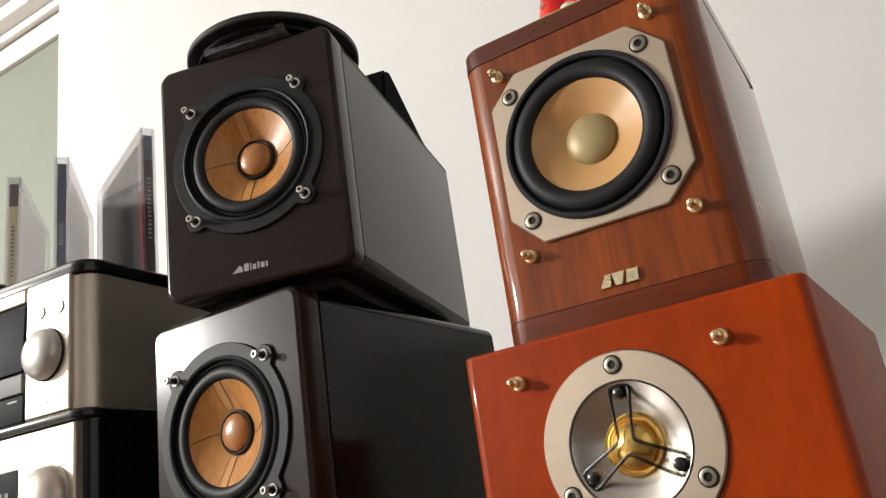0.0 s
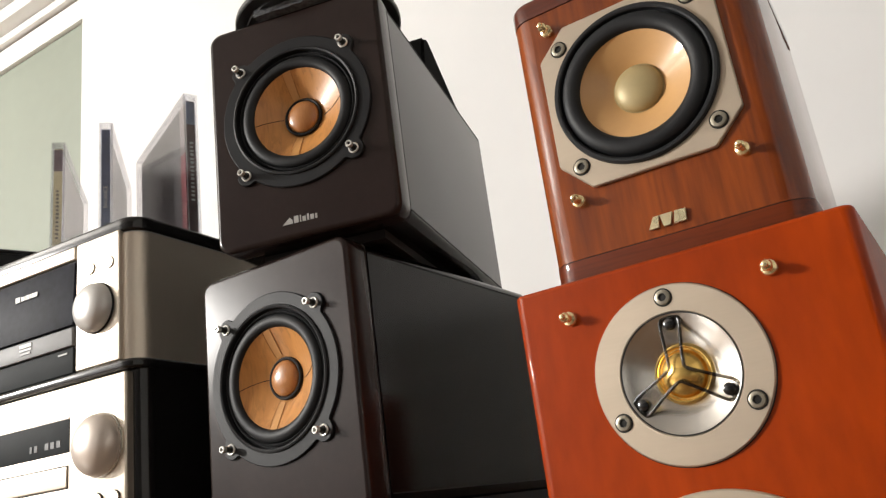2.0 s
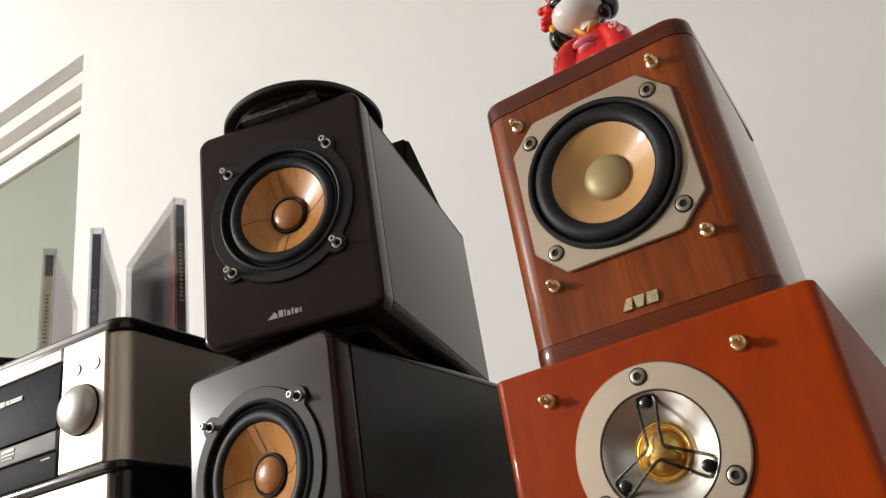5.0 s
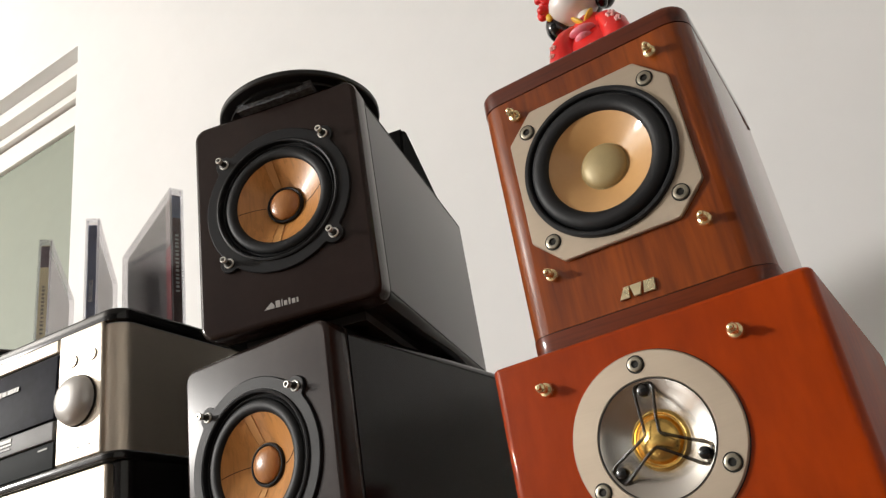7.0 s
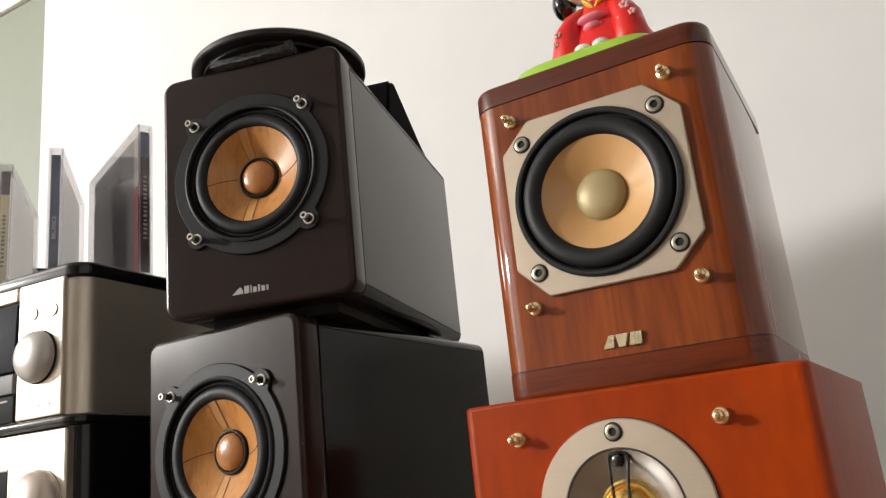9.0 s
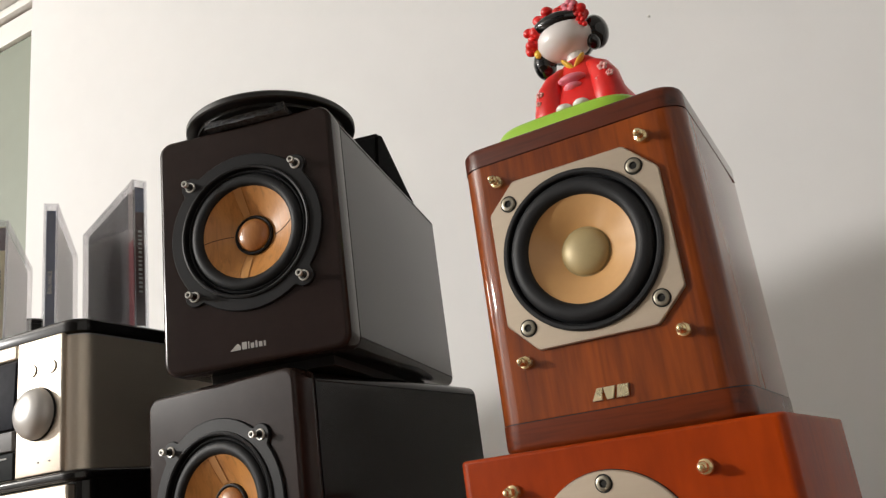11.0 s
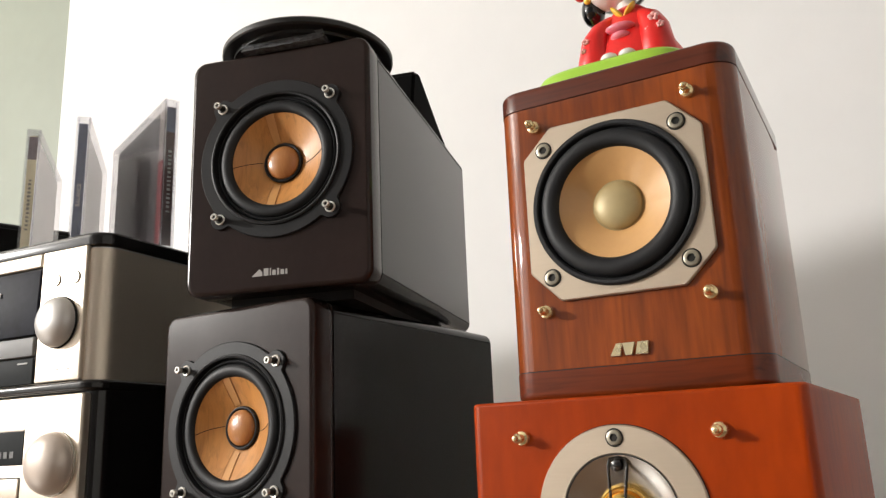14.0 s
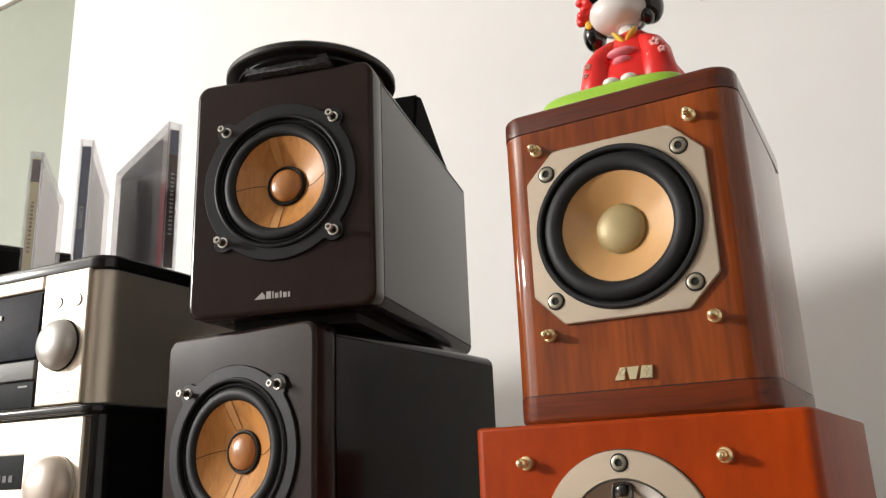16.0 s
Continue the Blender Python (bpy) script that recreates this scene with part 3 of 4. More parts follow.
def red_speaker(m):
    ob = thing("speaker", m, "orange-red lacquered two-way speaker under a cherry speaker", "speaker", "cherry and red speakers")
    x0, x1, top, bottom, depth = -0.0706, 0.0780, 0.0180, -0.2250, 0.222
    cz = -0.0318
    wz = -0.0780 - 0.0600
    box = cut_front(solid(x0, x1, 0, depth, bottom, top, upright=0.0050, edge=0.0018), 0, cz, 0.0255)
    part("cabinet", box, RED_LACQUER, ob, "orange-red lacquered cabinet", 60, True)
    ring = lambda a: 0.0370
    part("horn_gap", lathe([(0.0250, -0.0017), (0.0250, -0.0018), (0.0246, -0.0018), (0.0246, -0.0010)], 0, cz, 96), GROOVE, ob)
    part("tweeter_plate", ring_plate(ring, 0.0249, -0.0017, 0.0002, ease=0.0006, cz=cz), CHAMPAGNE, ob, "champagne metal tweeter ring")
    part("plate_gasket", ring_plate(lambda a: 0.0374, 0.0300, -0.0006, 0.0003, cz=cz), GROOVE, ob)
    part("tweeter_horn", lathe([(0.0247, -0.0012), (0.0244, -0.0010), (0.0215, 0.0002), (0.0170, 0.0022), (0.0118, 0.0050)], 0, cz, 96), ALUMINIUM, ob, "spun aluminium tweeter horn")
    part("dome_ring", lathe([(0.0122, 0.0052), (0.0120, 0.0040), (0.0115, 0.0035), (0.0109, 0.0037), (0.0105, 0.0046), (0.0100, 0.0046), (0.0097, 0.0040), (0.0093, 0.0046)], 0, cz, 64), GOLD_DOME, ob, "gold ring")
    dome = [(0.0094 * math.cos(math.pi / 2 * i / 14), 0.0046 - 0.0066 * math.sin(math.pi / 2 * i / 14)) for i in range(15)]
    part("tweeter_dome", lathe(dome, 0, cz, 64), GOLD_DOME, ob, "gold tweeter dome")
    for angle in (90, -29, 210):
        arm = bmesh.new()
        place = Matrix.Translation((0, 0, cz)) @ Matrix.Rotation(radians(-angle), 4, "Y")
        for s in (-1, 1):
            pts = [place @ Vector((x, y, z * s)) for x, y, z in ((0.0019, -0.0036, 0.0031), (0.0034, -0.0036, 0.0030), (0.0080, -0.0032, 0.0032), (0.0130, -0.0024, 0.0036), (0.0175, -0.0012, 0.0040), (0.0205, -0.0008, 0.0042), (0.0224, -0.0006, 0.0036))]
            rod(pts, 0.00070, 8, arm)
        rod([place @ Vector((0.0224 + 0.0006 * math.sin(math.pi * k / 6), -0.0006, 0.0036 - 0.0072 * k / 6)) for k in range(7)], 0.00075, 8, arm)
        rib = part("cage_arm", arm, SMOKE_BAR, ob, "smoky protective arm")
        web = bmesh.new()
        rows = [[web.verts.new(place @ Vector((x, y, z * s))) for s in (-1, -0.33, 0.33, 1)] for x, y, z in ((0.0120, -0.0024, 0.0034), (0.0160, -0.0014, 0.0037), (0.0195, -0.0007, 0.0040), (0.0224, -0.0004, 0.0034))]
        for u, v in zip(rows, rows[1:]):
            for k in range(3):
                web.faces.new((u[k], u[k + 1], v[k + 1], v[k]))
        part("web", web, SMOKE, rib)
        p = place @ Vector((0.0204, 0, 0))
        part("post", lathe([(0.0026, 0.0030), (0.0026, -0.0012), (0.0022, -0.0020), (0.0012, -0.0024), (0, -0.0025)], p.x, p.z, 24), DOLL_BLACK, rib)
    for angle in (90, -30, 210):
        socket_screw(ob, 0.0317 * math.cos(radians(angle)), cz + 0.0317 * math.sin(radians(angle)), -0.0017, r=0.0033)
    for x in (-0.0436, 0.0436):
        grille_pin(ob, x, 0.0012, 0, GOLD, 0.0098)
        grille_pin(ob, x, -0.2080, 0, GOLD, 0.0098)
    # the lower driver
    part("woofer_plate", ring_plate(lambda a: 0.0600, 0.0490, -0.0030, 0.0002, ease=0.0006, cx=0.002, cz=wz), CHAMPAGNE, ob, "champagne metal woofer ring")
    roll = [(0.0492, -0.001)] + [(0.0445 + 0.0046 * math.cos(math.pi * i / 10), -0.001 - 0.0050 * math.sin(math.pi * i / 10)) for i in range(11)] + [(0.0398, -0.0004)]
    part("surround", lathe(roll, 0.002, wz, 96), RUBBER, ob)
    part("woofer_cone", lathe([(0.0400, -0.0008), (0.0200, -0.0004), (0.0150, -0.0030), (0.0080, -0.0060), (0, -0.0070)], 0.002, wz, 64), TAN_CONE, ob)
    return ob


red_speaker(at_face(-0.1176, 0.3116, 0.6798, 0.5, 0.004))

dark_speaker(at_face(-0.9290, 0.2780, 0.8566, -18.0), "dark brown speaker beyond the player, stacked on another", 0.243, 0.0005, 0.0736, -0.0835, 0.0612, 0.0055, 0.020)
dark_speaker(at_face(-0.8850, 0.3200, 0.6947, -2.0), "dark brown speaker beyond the player, under another speaker", 0.226, 0.0018, 0.0728, -0.0830, 0.0612, 0.006, 0.004)


# ---- the player and the receiver ----
def bar(parent, x0, x1, z0, z1, y, mat=None, name="bar"):
    return part(name, solid(x0, x1, y, y + 0.0006, z0, z1), mat or PRINT, parent)


AMP = pose(-0.5081, 0.3170, 0.8068, 0, 0, 5.6)
player = thing("disc_player", AMP, "champagne silver disc player with dark display and domed knob", "audio player")
part("case", solid(-0.2200, 0.0260, 0.0, 0.2500, -0.0738, 0.0188, upright=0.0150), SILVER, player)
part("lid", solid(-0.2206, 0.0272, -0.0014, 0.2512, 0.0200, 0.0305, upright=0.0160, edge=0.0022), BLACK_GLOSS, player, "black gloss lid")
part("lid_gap", solid(-0.2190, 0.0250, 0.0010, 0.2490, 0.0186, 0.0202, upright=0.0150), SILVER_KNOB, player)
part("recess", solid(-0.2188, -0.0335, -0.0004, 0.004, -0.0736, 0.0212), GROOVE, player)
def leaned(bm, by):
    """Leans a panel back: its top goes back by this much."""
    low, high = min(v.co.z for v in bm.verts), max(v.co.z for v in bm.verts)
    for v in bm.verts:
        v.co.y += by * (v.co.z - low) / (high - low)
    return bm


part("display", leaned(solid(-0.2150, -0.0362, -0.0030, 0.010, -0.0385, 0.0092, edge=0.0005), 0.0016), DISPLAY, player, "dark glass display")
part("top_trim", solid(-0.2170, -0.0342, -0.0030, 0.004, 0.0108, 0.0212, edge=0.0015), SILVER, player)
tray = part("disc_tray", solid(-0.2150, -0.0362, -0.0030, 0.004, -0.0538, -0.0400, edge=0.0008), TRAY, player, "grey silver disc tray")
lower = part("lower_panel", solid(-0.2150, -0.0362, -0.0020, 0.004, -0.0735, -0.0550, edge=0.0005), GREY_PANEL, player, "dark grey lower panel")
part("control_block", solid(-0.0325, 0.0130, -0.0030, 0.004, -0.0738, 0.0212, edge=0.0012), SILVER, player)
for x in (-0.0168, 0.0030):
    b = part("button", lathe([(0.0045, -0.0020), (0.0045, -0.0036), (0.0042, -0.0040), (0, -0.0041)], x, -0.0012, 36), SILVER, player)
    part("button_gap", lathe([(0.0048, -0.0029), (0.0048, -0.0032), (0.0044, -0.0032)], x, -0.0012, 36), PRINT_DARK, b)
big = part("volume_knob", lathe([(0.0178, -0.002), (0.0178, -0.0056)] + [(0.0177 * math.cos(math.pi / 2 * i / 16) ** 0.8, -0.0058 - 0.0092 * math.sin(math.pi / 2 * i / 16)) for i in range(17)],
                                -0.0106, -0.0322, 72), SILVER_KNOB, player, "large domed silver volume knob")
part("knob_ring", lathe([(0.0185, -0.0028), (0.0185, -0.0042), (0.0176, -0.0044)], -0.0106, -0.0322, 72), GROOVE, big)
for x in (-0.0100, 0.0010):
    bar(player, x, x + 0.0016, -0.0660, -0.0650, -0.0034, PRINT_DARK)
mark = bar(player, -0.1030, -0.0975, -0.0072, -0.0030, -0.0030, name="logo")
for x, w in ((-0.0962, 0.0042), (-0.0912, 0.0010), (-0.0896, 0.0032), (-0.0858, 0.0020), (-0.0832, 0.0032), (-0.0794, 0.0020)):
    bar(mark, x, x + w, -0.0070, -0.0036, -0.0030)
dvd = bar(tray, -0.0955, -0.0815, -0.0446, -0.0420, -0.0036)
bar(dvd, -0.0955, -0.0815, -0.0472, -0.0458, -0.0036)
bar(dvd, -0.0945, -0.0825, -0.0500, -0.0486, -0.0036, PRINT_DARK)
bar(lower, -0.0520, -0.0420, -0.0590, -0.0578, -0.0026, PRINT_DARK)

receiver = thing("receiver", AMP, "champagne fronted receiver in a black case under the player", "audio receiver")
part("case", solid(-0.2200, 0.0290, 0.0015, 0.2500, -0.1940, -0.0815, upright=0.0100), BLACK_GLOSS, receiver, "black gloss case")
part("lid", solid(-0.2206, 0.0300, -0.0050, 0.2512, -0.0818, -0.0745, upright=0.0140, edge=0.0024), BLACK_GLOSS, receiver, "black gloss lid")
part("front_panel", solid(-0.2190, 0.0205, -0.0045, 0.004, -0.1935, -0.0828, edge=0.0016), SILVER, receiver, "champagne front panel")
win = part("display", solid(-0.2000, -0.0350, -0.0050, 0.002, -0.1290, -0.1060, edge=0.0006), GREY_PANEL, receiver, "grey display window")
for x, w in ((-0.0480, 0.0040), (-0.0545, 0.0040), (-0.0605, 0.0040), (-0.0720, 0.0030), (-0.0770, 0.0025)):
    bar(win, x, x + w, -0.1240, -0.1195, -0.0054, FAINT)
part("display_lip", solid(-0.2000, -0.0350, -0.0049, 0.002, -0.1062, -0.1040, edge=0.0004), CREAM_KNOB, receiver)
slot = part("disc_slot", solid(-0.2000, -0.0358, -0.0047, 0.002, -0.1530, -0.1372, edge=0.0003), GROOVE, receiver)
part("disc_drawer", solid(-0.1994, -0.0366, -0.0056, 0.002, -0.1522, -0.1380, edge=0.0008), SILVER, receiver, "champagne disc drawer")
big = part("volume_knob", lathe([(0.0208, -0.003), (0.0208, -0.0070)] + [(0.0205 * math.cos(math.pi / 2 * i / 16) ** 0.8, -0.0072 - 0.0125 * math.sin(math.pi / 2 * i / 16)) for i in range(17)],
                                -0.0035, -0.1285, 72), CREAM_KNOB, receiver, "large domed champagne knob")
part("knob_ring", lathe([(0.0215, -0.0040), (0.0215, -0.0056), (0.0206, -0.0060)], -0.0035, -0.1285, 72), STEEL, big)
for x in (-0.0060, 0.0105):
    b = part("button", lathe([(0.0042, -0.0040), (0.0042, -0.0060), (0, -0.0062)], x, -0.1640, 32), SILVER, receiver)
    part("button_gap", lathe([(0.0048, -0.0044), (0.0048, -0.0048), (0.0042, -0.0048)], x, -0.1640, 32), GROOVE, b)
for x in (-0.20, 0.01):
    for y in (0.02, 0.23):
        part("foot", solid(x - 0.008, x + 0.008, y - 0.008, y + 0.008, -0.2012, -0.1938), RUBBER, receiver)


# ---- disc cases on the lid ----
def disc_case(x, y, angle, label, spine, cover, side):
    """A clear case standing on edge, its spine forward; x runs from the spine to the hinge, z up."""
    z0 = 0.8068 + 0.0307
    ob = thing("disc_case", pose(x, y, z0, 0, 0, angle), label, "disc case", "disc cases on the player")
    H, L, T = 0.1258, 0.142, 0.0051
    for s in (-1, 1):
        part("shell", solid(0.0012, L, s * T - 0.0006, s * T + 0.0006, 0, H), CLEAR if s != side else WINDOW_GREY, ob, "clear plastic lid")
    for z in (0, H - 0.0012):
        part("rim", solid(0.0012, L, -T + 0.0007, T - 0.0007, z, z + 0.0012), CLEAR_EDGE, ob)
    part("spine_window", solid(0, 0.0011, -T - 0.0006, T + 0.0006, 0, H), CLEAR, ob, "clear spine")
    for y0 in (-T + 0.0006, T - 0.0015):
        part("spine_rib", solid(0.0014, 0.0040, y0, y0 + 0.0009, 0.0014, H - 0.0014), FROST, ob)
    inner = part("spine_card", solid(0.0016, 0.0022, -T + 0.0016, T - 0.0016, 0.0030, H - 0.0060), spine[0], ob, "printed spine")
    for z, h, mat in spine[1]:
        part("spine_band", solid(0.0013, 0.0017, -T + 0.0016, T - 0.0016, z, z + h), mat, inner)
    for z, h, w, mat in spine[2]:
        part("print", solid(0.0011, 0.0015, -w / 2, w / 2, z, z + h), mat, inner)
    if side > 0:
        part("booklet", solid(0.0140, L - 0.004, -0.0010, 0.0010, 0.0026, H - 0.0030), PAPER, ob, "paper booklet")
    for x0, x1, z0, z1, mat in cover:
        part("cover_print", solid(x0, x1, side * 0.0014 - 0.0003, side * 0.0014 + 0.0003, z0, z1), mat, ob)
    return ob


def words(z0, z1, count, w, mat, seed):
    r = random.Random(seed)
    out, z = [], z0
    while z < z1:
        h = (z1 - z0) / count * r.uniform(0.35, 0.6)
        out.append((z, h, w * r.uniform(0.8, 1.0), mat))
        z += (z1 - z0) / count
    return out


# the pale piece above the red stripe is a painted reflection
red_case = disc_case(-0.4947, 0.3825, 160, "clear disc case with dark grey and red cover", (PAPER_BROWN, [(0.098, 0.021, PAPER_NAVY)], words(0.030, 0.084, 15, 0.0030, PRINT, 1)),
                     [(0.012, 0.024, 0.004, 0.078, PAPER_RED), (0.012, 0.024, 0.0785, 0.122, COVER_REFLECTION), (0.0245, 0.138, 0.004, 0.122, PAPER_GREY)], 1)
blue_case = disc_case(-0.5798, 0.3602, 139, "clear disc case with navy spine and white back", (PAPER_NAVY, [], words(0.010, 0.020, 4, 0.003, PRINT_DARK, 2)),
                      [(0.012, 0.138, 0.004, 0.122, INLAY)], -1)
disc_case(-0.6373, 0.3513, 140, "clear disc case with cream spine and white back", (PAPER_CREAM, [(0.098, 0.021, PAPER_PLUM)], words(0.034, 0.078, 12, 0.0026, PRINT_DARK, 3)),
          [(0.012, 0.138, 0.004, 0.122, INLAY)], -1)
title = letters("BALANCE", 0.0046)
title.materials.append(PRINT)
title_ob = new("lettering", title)
title_ob.parent = blue_case
title_ob.matrix_local = Matrix(((0, 0, -1, 0.0008), (0, 1, 0, 0), (1, 0, 0, 0.056), (0, 0, 0, 1)))


# ---- on top of the askew dark speaker ----
def upright(profile, segs=72):
    """A turned piece about z: profile of (radius, z)."""
    bm = bmesh.new()
    rings = [[bm.verts.new((r * math.cos(2 * math.pi * i / segs), r * math.sin(2 * math.pi * i / segs), z)) for i in range(segs)] for r, z in profile]
    for a, b in zip(rings, rings[1:]):
        for i in range(segs):
            bm.faces.new((a[i], a[(i + 1) % segs], b[(i + 1) % segs], b[i]))
    bm.faces.new(rings[0])
    bm.faces.new(rings[-1])
    return bm


V_TOP = 0.8566 + 0.0736
stand = thing("round_stand", pose(-0.3320, 0.3640, V_TOP, 0, 0, 16.8), "round black plastic stand with grey foam pad, on a speaker", "stand")
part("plate", upright([(0.0520, 0.0066), (0.0567, 0.0069), (0.0576, 0.0078), (0.0576, 0.0108), (0.0562, 0.0124), (0.0500, 0.0130), (0.0200, 0.0133)]), BLACK_MATTE, stand, "round black plate")
part("inner_rim", upright([(0.0490, 0.0046), (0.0500, 0.0046), (0.0502, 0.0068), (0.0488, 0.0068)]), BLACK_MATTE, stand)
pad = solid(-0.0270, 0.0290, -0.0440, 0.030, 0.0004, 0.0066)
bmesh.ops.subdivide_edges(pad, edges=pad.edges, cuts=14, use_grid_fill=True)
rough = random.Random(8)
for v in pad.verts:
    if v.co.z > 0.0006:
        v.co += Vector((rough.uniform(-1, 1) * 0.0005, rough.uniform(-1, 1) * 0.0005, rough.uniform(-1, 0.1) * 0.0010))
part("foam_pad", pad, FOAM, stand, "grey foam pad with torn edge")
for x, y in ((-0.0440, -0.0220), (0.0440, -0.0220), (-0.0440, 0.0250), (0.0440, 0.0250)):
    leg = upright([(0.0034, 0.0), (0.0034, 0.0068)], 16)
    bmesh.ops.translate(leg, verts=leg.verts, vec=(x, y, 0.0))
    part("leg", leg, BLACK_GLOSS, stand)

wedge = thing("wedge", pose(-0.3240, 0.3215, V_TOP, 0, 0, 16.8), "small black plastic wedge lying behind the round stand", "wedge")
bm = bmesh.new()
profile = [(0.114, 0.0), (0.122, 0.030), (0.129, 0.0350), (0.135, 0.0335), (0.210, 0.002), (0.210, 0.0)]
a = [bm.verts.new((0.002, y, z)) for y, z in profile]
b = [bm.verts.new((0.0568, y, z)) for y, z in profile]
bm.faces.new(a)
bm.faces.new(b)
for i in range(len(a)):
    bm.faces.new((a[i], a[(i + 1) % len(a)], b[(i + 1) % len(a)], b[i]))
bmesh.ops.bevel(bm, geom=list(bm.edges), offset=0.0022, segments=3, affect="EDGES")
part("body", bm, BLACK_FELT, wedge)


# ---- the doll on the cherry speaker: one plain mesh ----
def doll(m):
    bm = bmesh.new()
    RED, WHITE, BLACK, GREEN_, PINK, YELLOW, BLOSSOM = range(7)

    def loft(levels, index, segs=28, square=1.0):
        bend = lambda v: math.copysign(abs(v) ** square, v)
        rings = []
        for x, y, z, rx, ry in levels:
            rings.append([bm.verts.new((x + rx * bend(math.cos(2 * math.pi * i / segs)), y + ry * bend(math.sin(2 * math.pi * i / segs)), z)) for i in range(segs)])
        faces = [bm.faces.new(rings[0]), bm.faces.new(rings[-1])]
        for p, q in zip(rings, rings[1:]):
            faces += [bm.faces.new((p[i], p[(i + 1) % segs], q[(i + 1) % segs], q[i])) for i in range(segs)]
        for f in faces:
            f.material_index = index
    loft([(-0.0095, 0.062, -0.0090, 0.0395, 0.0360), (-0.0095, 0.062, -0.0075, 0.0418, 0.0382), (-0.0095, 0.062, 0.0076, 0.0414, 0.0378), (-0.0095, 0.062, 0.0100, 0.0398, 0.0362),
          (-0.0095, 0.062, 0.0108, 0.0370, 0.0335)], GREEN_, 64, 0.48)
    loft([(0.001, 0.058, 0.006, 0.0300, 0.026), (0.001, 0.057, 0.016, 0.0275, 0.023), (0.000, 0.056, 0.027, 0.0230, 0.019), (0.000, 0.056, 0.038, 0.0190, 0.015),
          (0.000, 0.056, 0.046, 0.0160, 0.012), (0.000, 0.056, 0.052, 0.0115, 0.0095), (0.000, 0.056, 0.056, 0.0075, 0.007)], RED)
    for s in (-1, 1):
        loft([(s * 0.0085 - 0.001, 0.0530, 0.0500, 0.0046, 0.0060), (s * 0.0126 - 0.001, 0.0490, 0.0440, 0.0064, 0.0080), (s * 0.0158 - 0.001, 0.0450, 0.0340, 0.0078, 0.0092),
              (s * 0.0166 - 0.001, 0.0435, 0.0230, 0.0088, 0.0094), (s * 0.0168 - 0.001, 0.0430, 0.0150, 0.0100, 0.0096), (s * 0.0168 - 0.001, 0.0430, 0.0104, 0.0092, 0.0088)], RED)
        blob(bm, (s * 0.0048 - 0.003, 0.0345, 0.0142), (0.0046, 0.0044, 0.0034), WHITE)
    blob(bm, (0.026, 0.064, 0.0145), (0.019, 0.012, 0.0055), RED)
    blob(bm, (-0.002, 0.0400, 0.0360), (0.0080, 0.005, 0.0030), PINK)
    blob(bm, (-0.002, 0.0400, 0.0300), (0.0055, 0.005, 0.0030), PINK)
    for s in (-1, 1):
        blob(bm, (s * 0.0032 - 0.001, 0.0460, 0.0500), (0.0016, 0.003, 0.0062), YELLOW, turn=Matrix.Rotation(radians(34 * s), 4, "Y"))
    for cx, cy, cz, big_r in ((0.0165, 0.0362, 0.0350, 0.0030), (0.0200, 0.0352, 0.0285, 0.0022), (0.0135, 0.0362, 0.0275, 0.0020), (-0.0200, 0.0352, 0.0300, 0.0022), (-0.0215, 0.0350, 0.0240, 0.0018)):
        for k in range(5):
            blob(bm, (cx + big_r * 0.6 * math.cos(k * 1.257 + 0.3), cy, cz + big_r * 0.6 * math.sin(k * 1.257 + 0.3)), (big_r * 0.42, 0.0011, big_r * 0.42), BLOSSOM, 6, 9)
    blob(bm, (-0.001, 0.0540, 0.0560), (0.0056, 0.0055, 0.0085), WHITE)
    tilt = Matrix.Translation((-0.003, 0.055, 0.0585)) @ Matrix.Rotation(radians(-9), 4, "Y") @ Matrix.Scale(0.87, 4)

    def on_head(at, size, index):
        blob(bm, tilt @ Vector(at), [0.87 * v for v in size], index)
    on_head((0, -0.002, 0.0165), (0.0190, 0.0165, 0.0155), WHITE)
    on_head((0, 0.007, 0.0215), (0.0205, 0.0165, 0.0175), BLACK)
    on_head((0, -0.0075, 0.0290), (0.0165, 0.0105, 0.0085), BLACK)
    on_head((-0.0195, 0.004, 0.0100), (0.0075, 0.0095, 0.0125), BLACK)
    on_head((0.0195, 0.006, 0.0170), (0.0085, 0.0105, 0.0135), BLACK)
    on_head((0.0165, 0.000, 0.0060), (0.0045, 0.0065, 0.0060), BLACK)
    on_head((0, 0.014, 0.0330), (0.0110, 0.010, 0.0090), BLACK)
    r = random.Random(5)
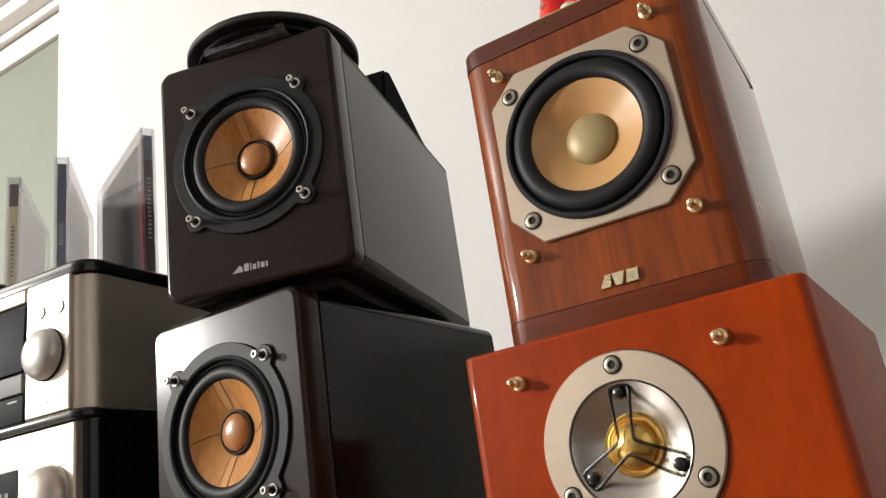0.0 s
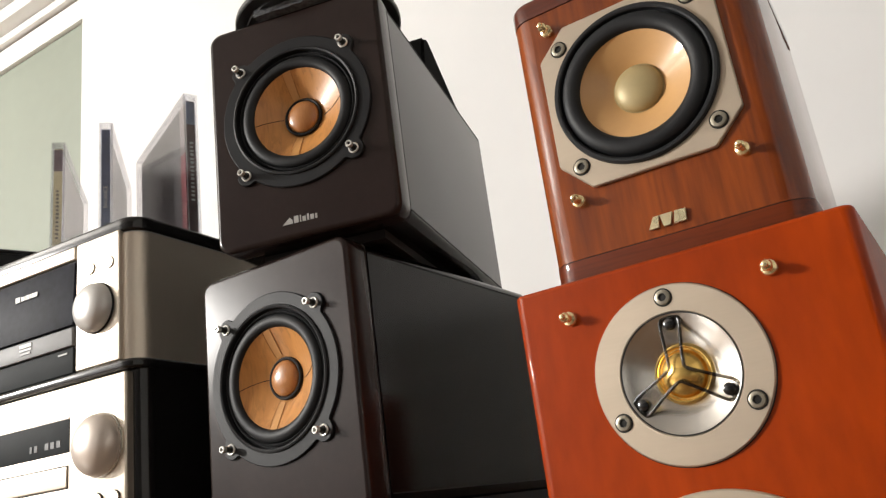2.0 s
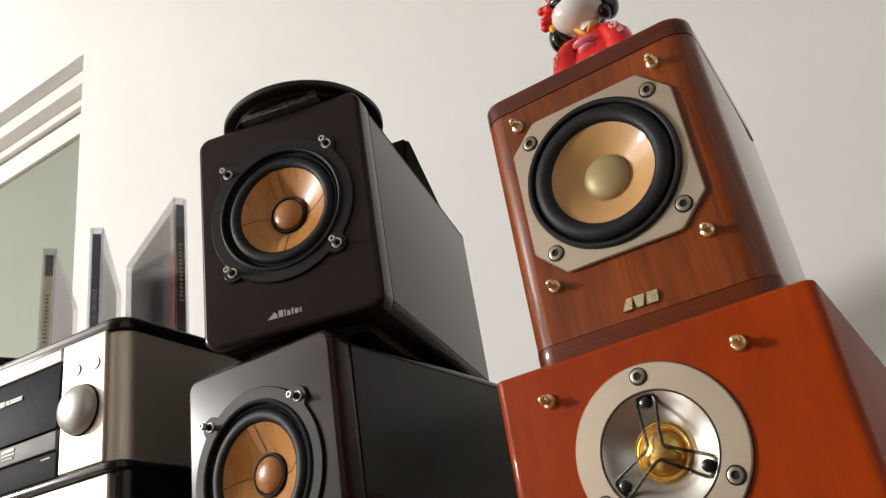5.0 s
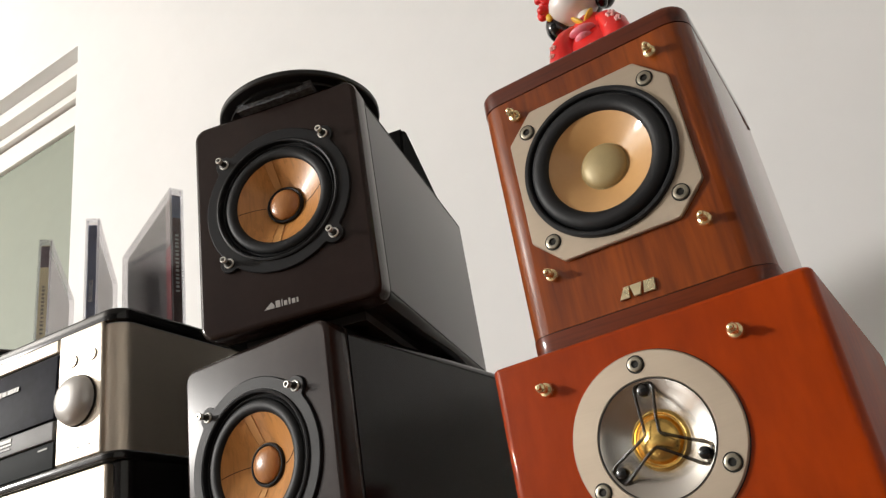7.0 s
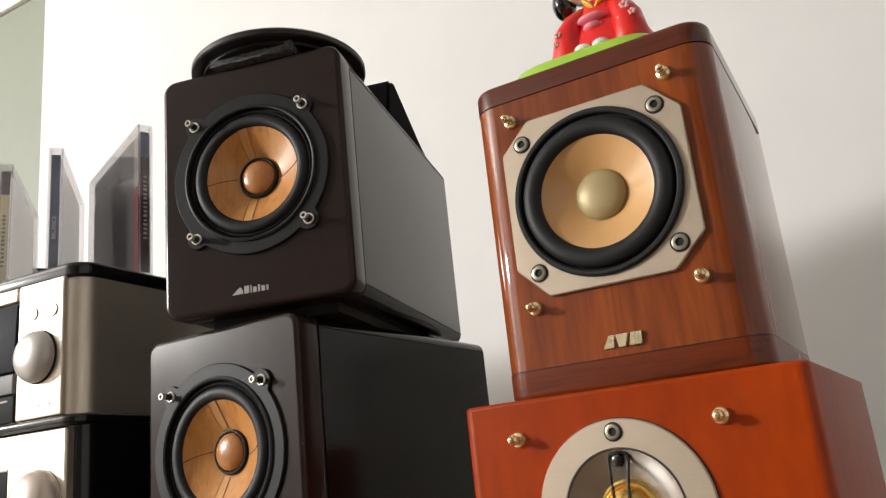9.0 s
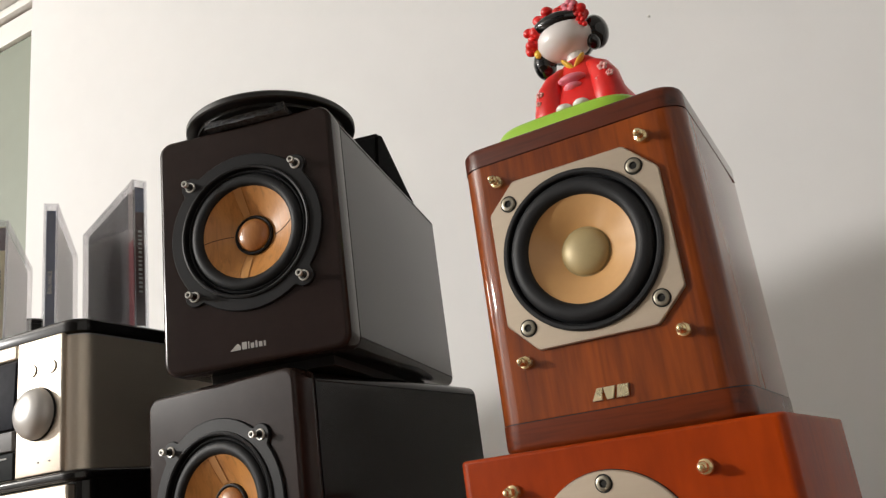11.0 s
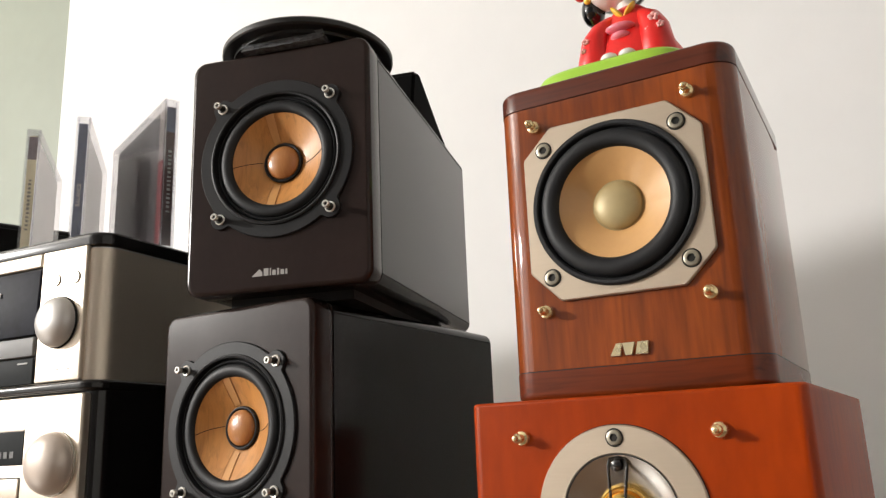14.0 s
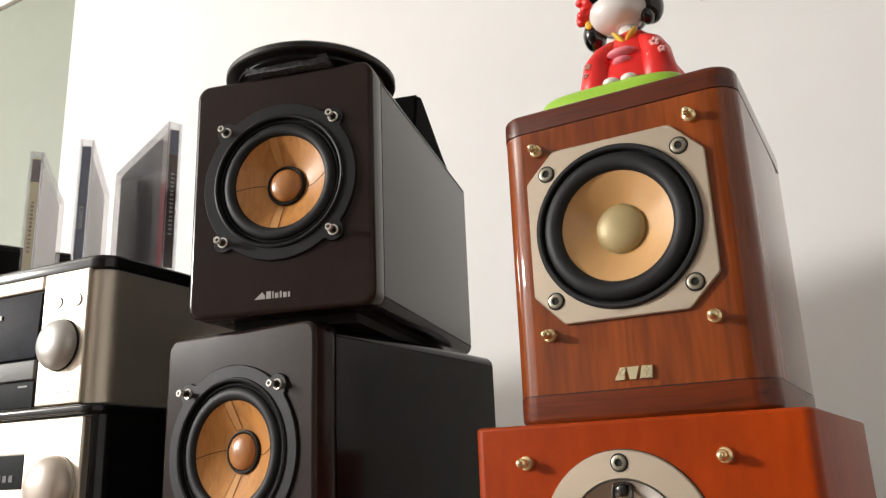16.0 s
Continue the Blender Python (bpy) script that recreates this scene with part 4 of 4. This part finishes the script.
    for cx, cz, n, spread in ((-0.0150, 0.0310, 10, 0.0045), (0.0090, 0.0365, 10, 0.0060), (0.0150, 0.0290, 7, 0.0040), (-0.006, 0.0385, 6, 0.005), (-0.0200, 0.0215, 5, 0.003)):
        for _ in range(n):
            on_head((cx + r.uniform(-1, 1) * spread, -0.009 + r.uniform(-0.002, 0.004), cz + r.uniform(-1, 1) * spread * 0.7), (0.0038, 0.0032, 0.0038), RED)
    for k in range(5):
        on_head((0.0125 + 0.0030 * math.cos(k * 1.257), -0.0135, 0.0345 + 0.0030 * math.sin(k * 1.257)), (0.0022, 0.0014, 0.0022), PINK)
    for k in range(6):
        on_head((0.0150 + 0.0025 * (k % 2), -0.0115, 0.0260 - 0.0022 * k), (0.0018, 0.0018, 0.0018), RED)
    on_head((-0.0190, -0.0060, 0.0150), (0.0026, 0.0020, 0.0042), YELLOW)
    for v in bm.verts:
        if v.co.z > 0.012:
            v.co.z = 0.012 + (v.co.z - 0.012) * 0.86
    ob = part("doll", bm, [DOLL_RED, DOLL_WHITE, DOLL_BLACK, DOLL_GREEN, DOLL_PINK, DOLL_YELLOW, DOLL_BLOSSOM], None, smooth=60)
    ob.matrix_world = m
    return tagged(ob, "kneeling plastic doll in red robe on lime green base", "doll")


doll(at_face(-0.1154, 0.3333, 0.7883, 2.4, 0.0033) @ pose(0.0010, 0.004, 0.0713 + 0.0095) @ Matrix.Scale(1.06, 4))


# ---- small things on the wall and overhead ----
tack = thing("thumbtack", pose(-0.2108, 1.1105, 1.3540, 0, 0, 2.7), "small white plastic thumbtack in the wall", "thumbtack")
part("head", lathe([(0.0024, 0.0004), (0.0024, -0.0006), (0.0016, -0.0012), (0, -0.0014)], segs=24), PAINT, tack)

# out of view: cord and socket added so the light does not hang bare
pendant = thing("added_lamp_mount", pose(LAMP_AT[0], LAMP_AT[1], TOP), "unseen canopy, cord and socket added above the light", "lamp")
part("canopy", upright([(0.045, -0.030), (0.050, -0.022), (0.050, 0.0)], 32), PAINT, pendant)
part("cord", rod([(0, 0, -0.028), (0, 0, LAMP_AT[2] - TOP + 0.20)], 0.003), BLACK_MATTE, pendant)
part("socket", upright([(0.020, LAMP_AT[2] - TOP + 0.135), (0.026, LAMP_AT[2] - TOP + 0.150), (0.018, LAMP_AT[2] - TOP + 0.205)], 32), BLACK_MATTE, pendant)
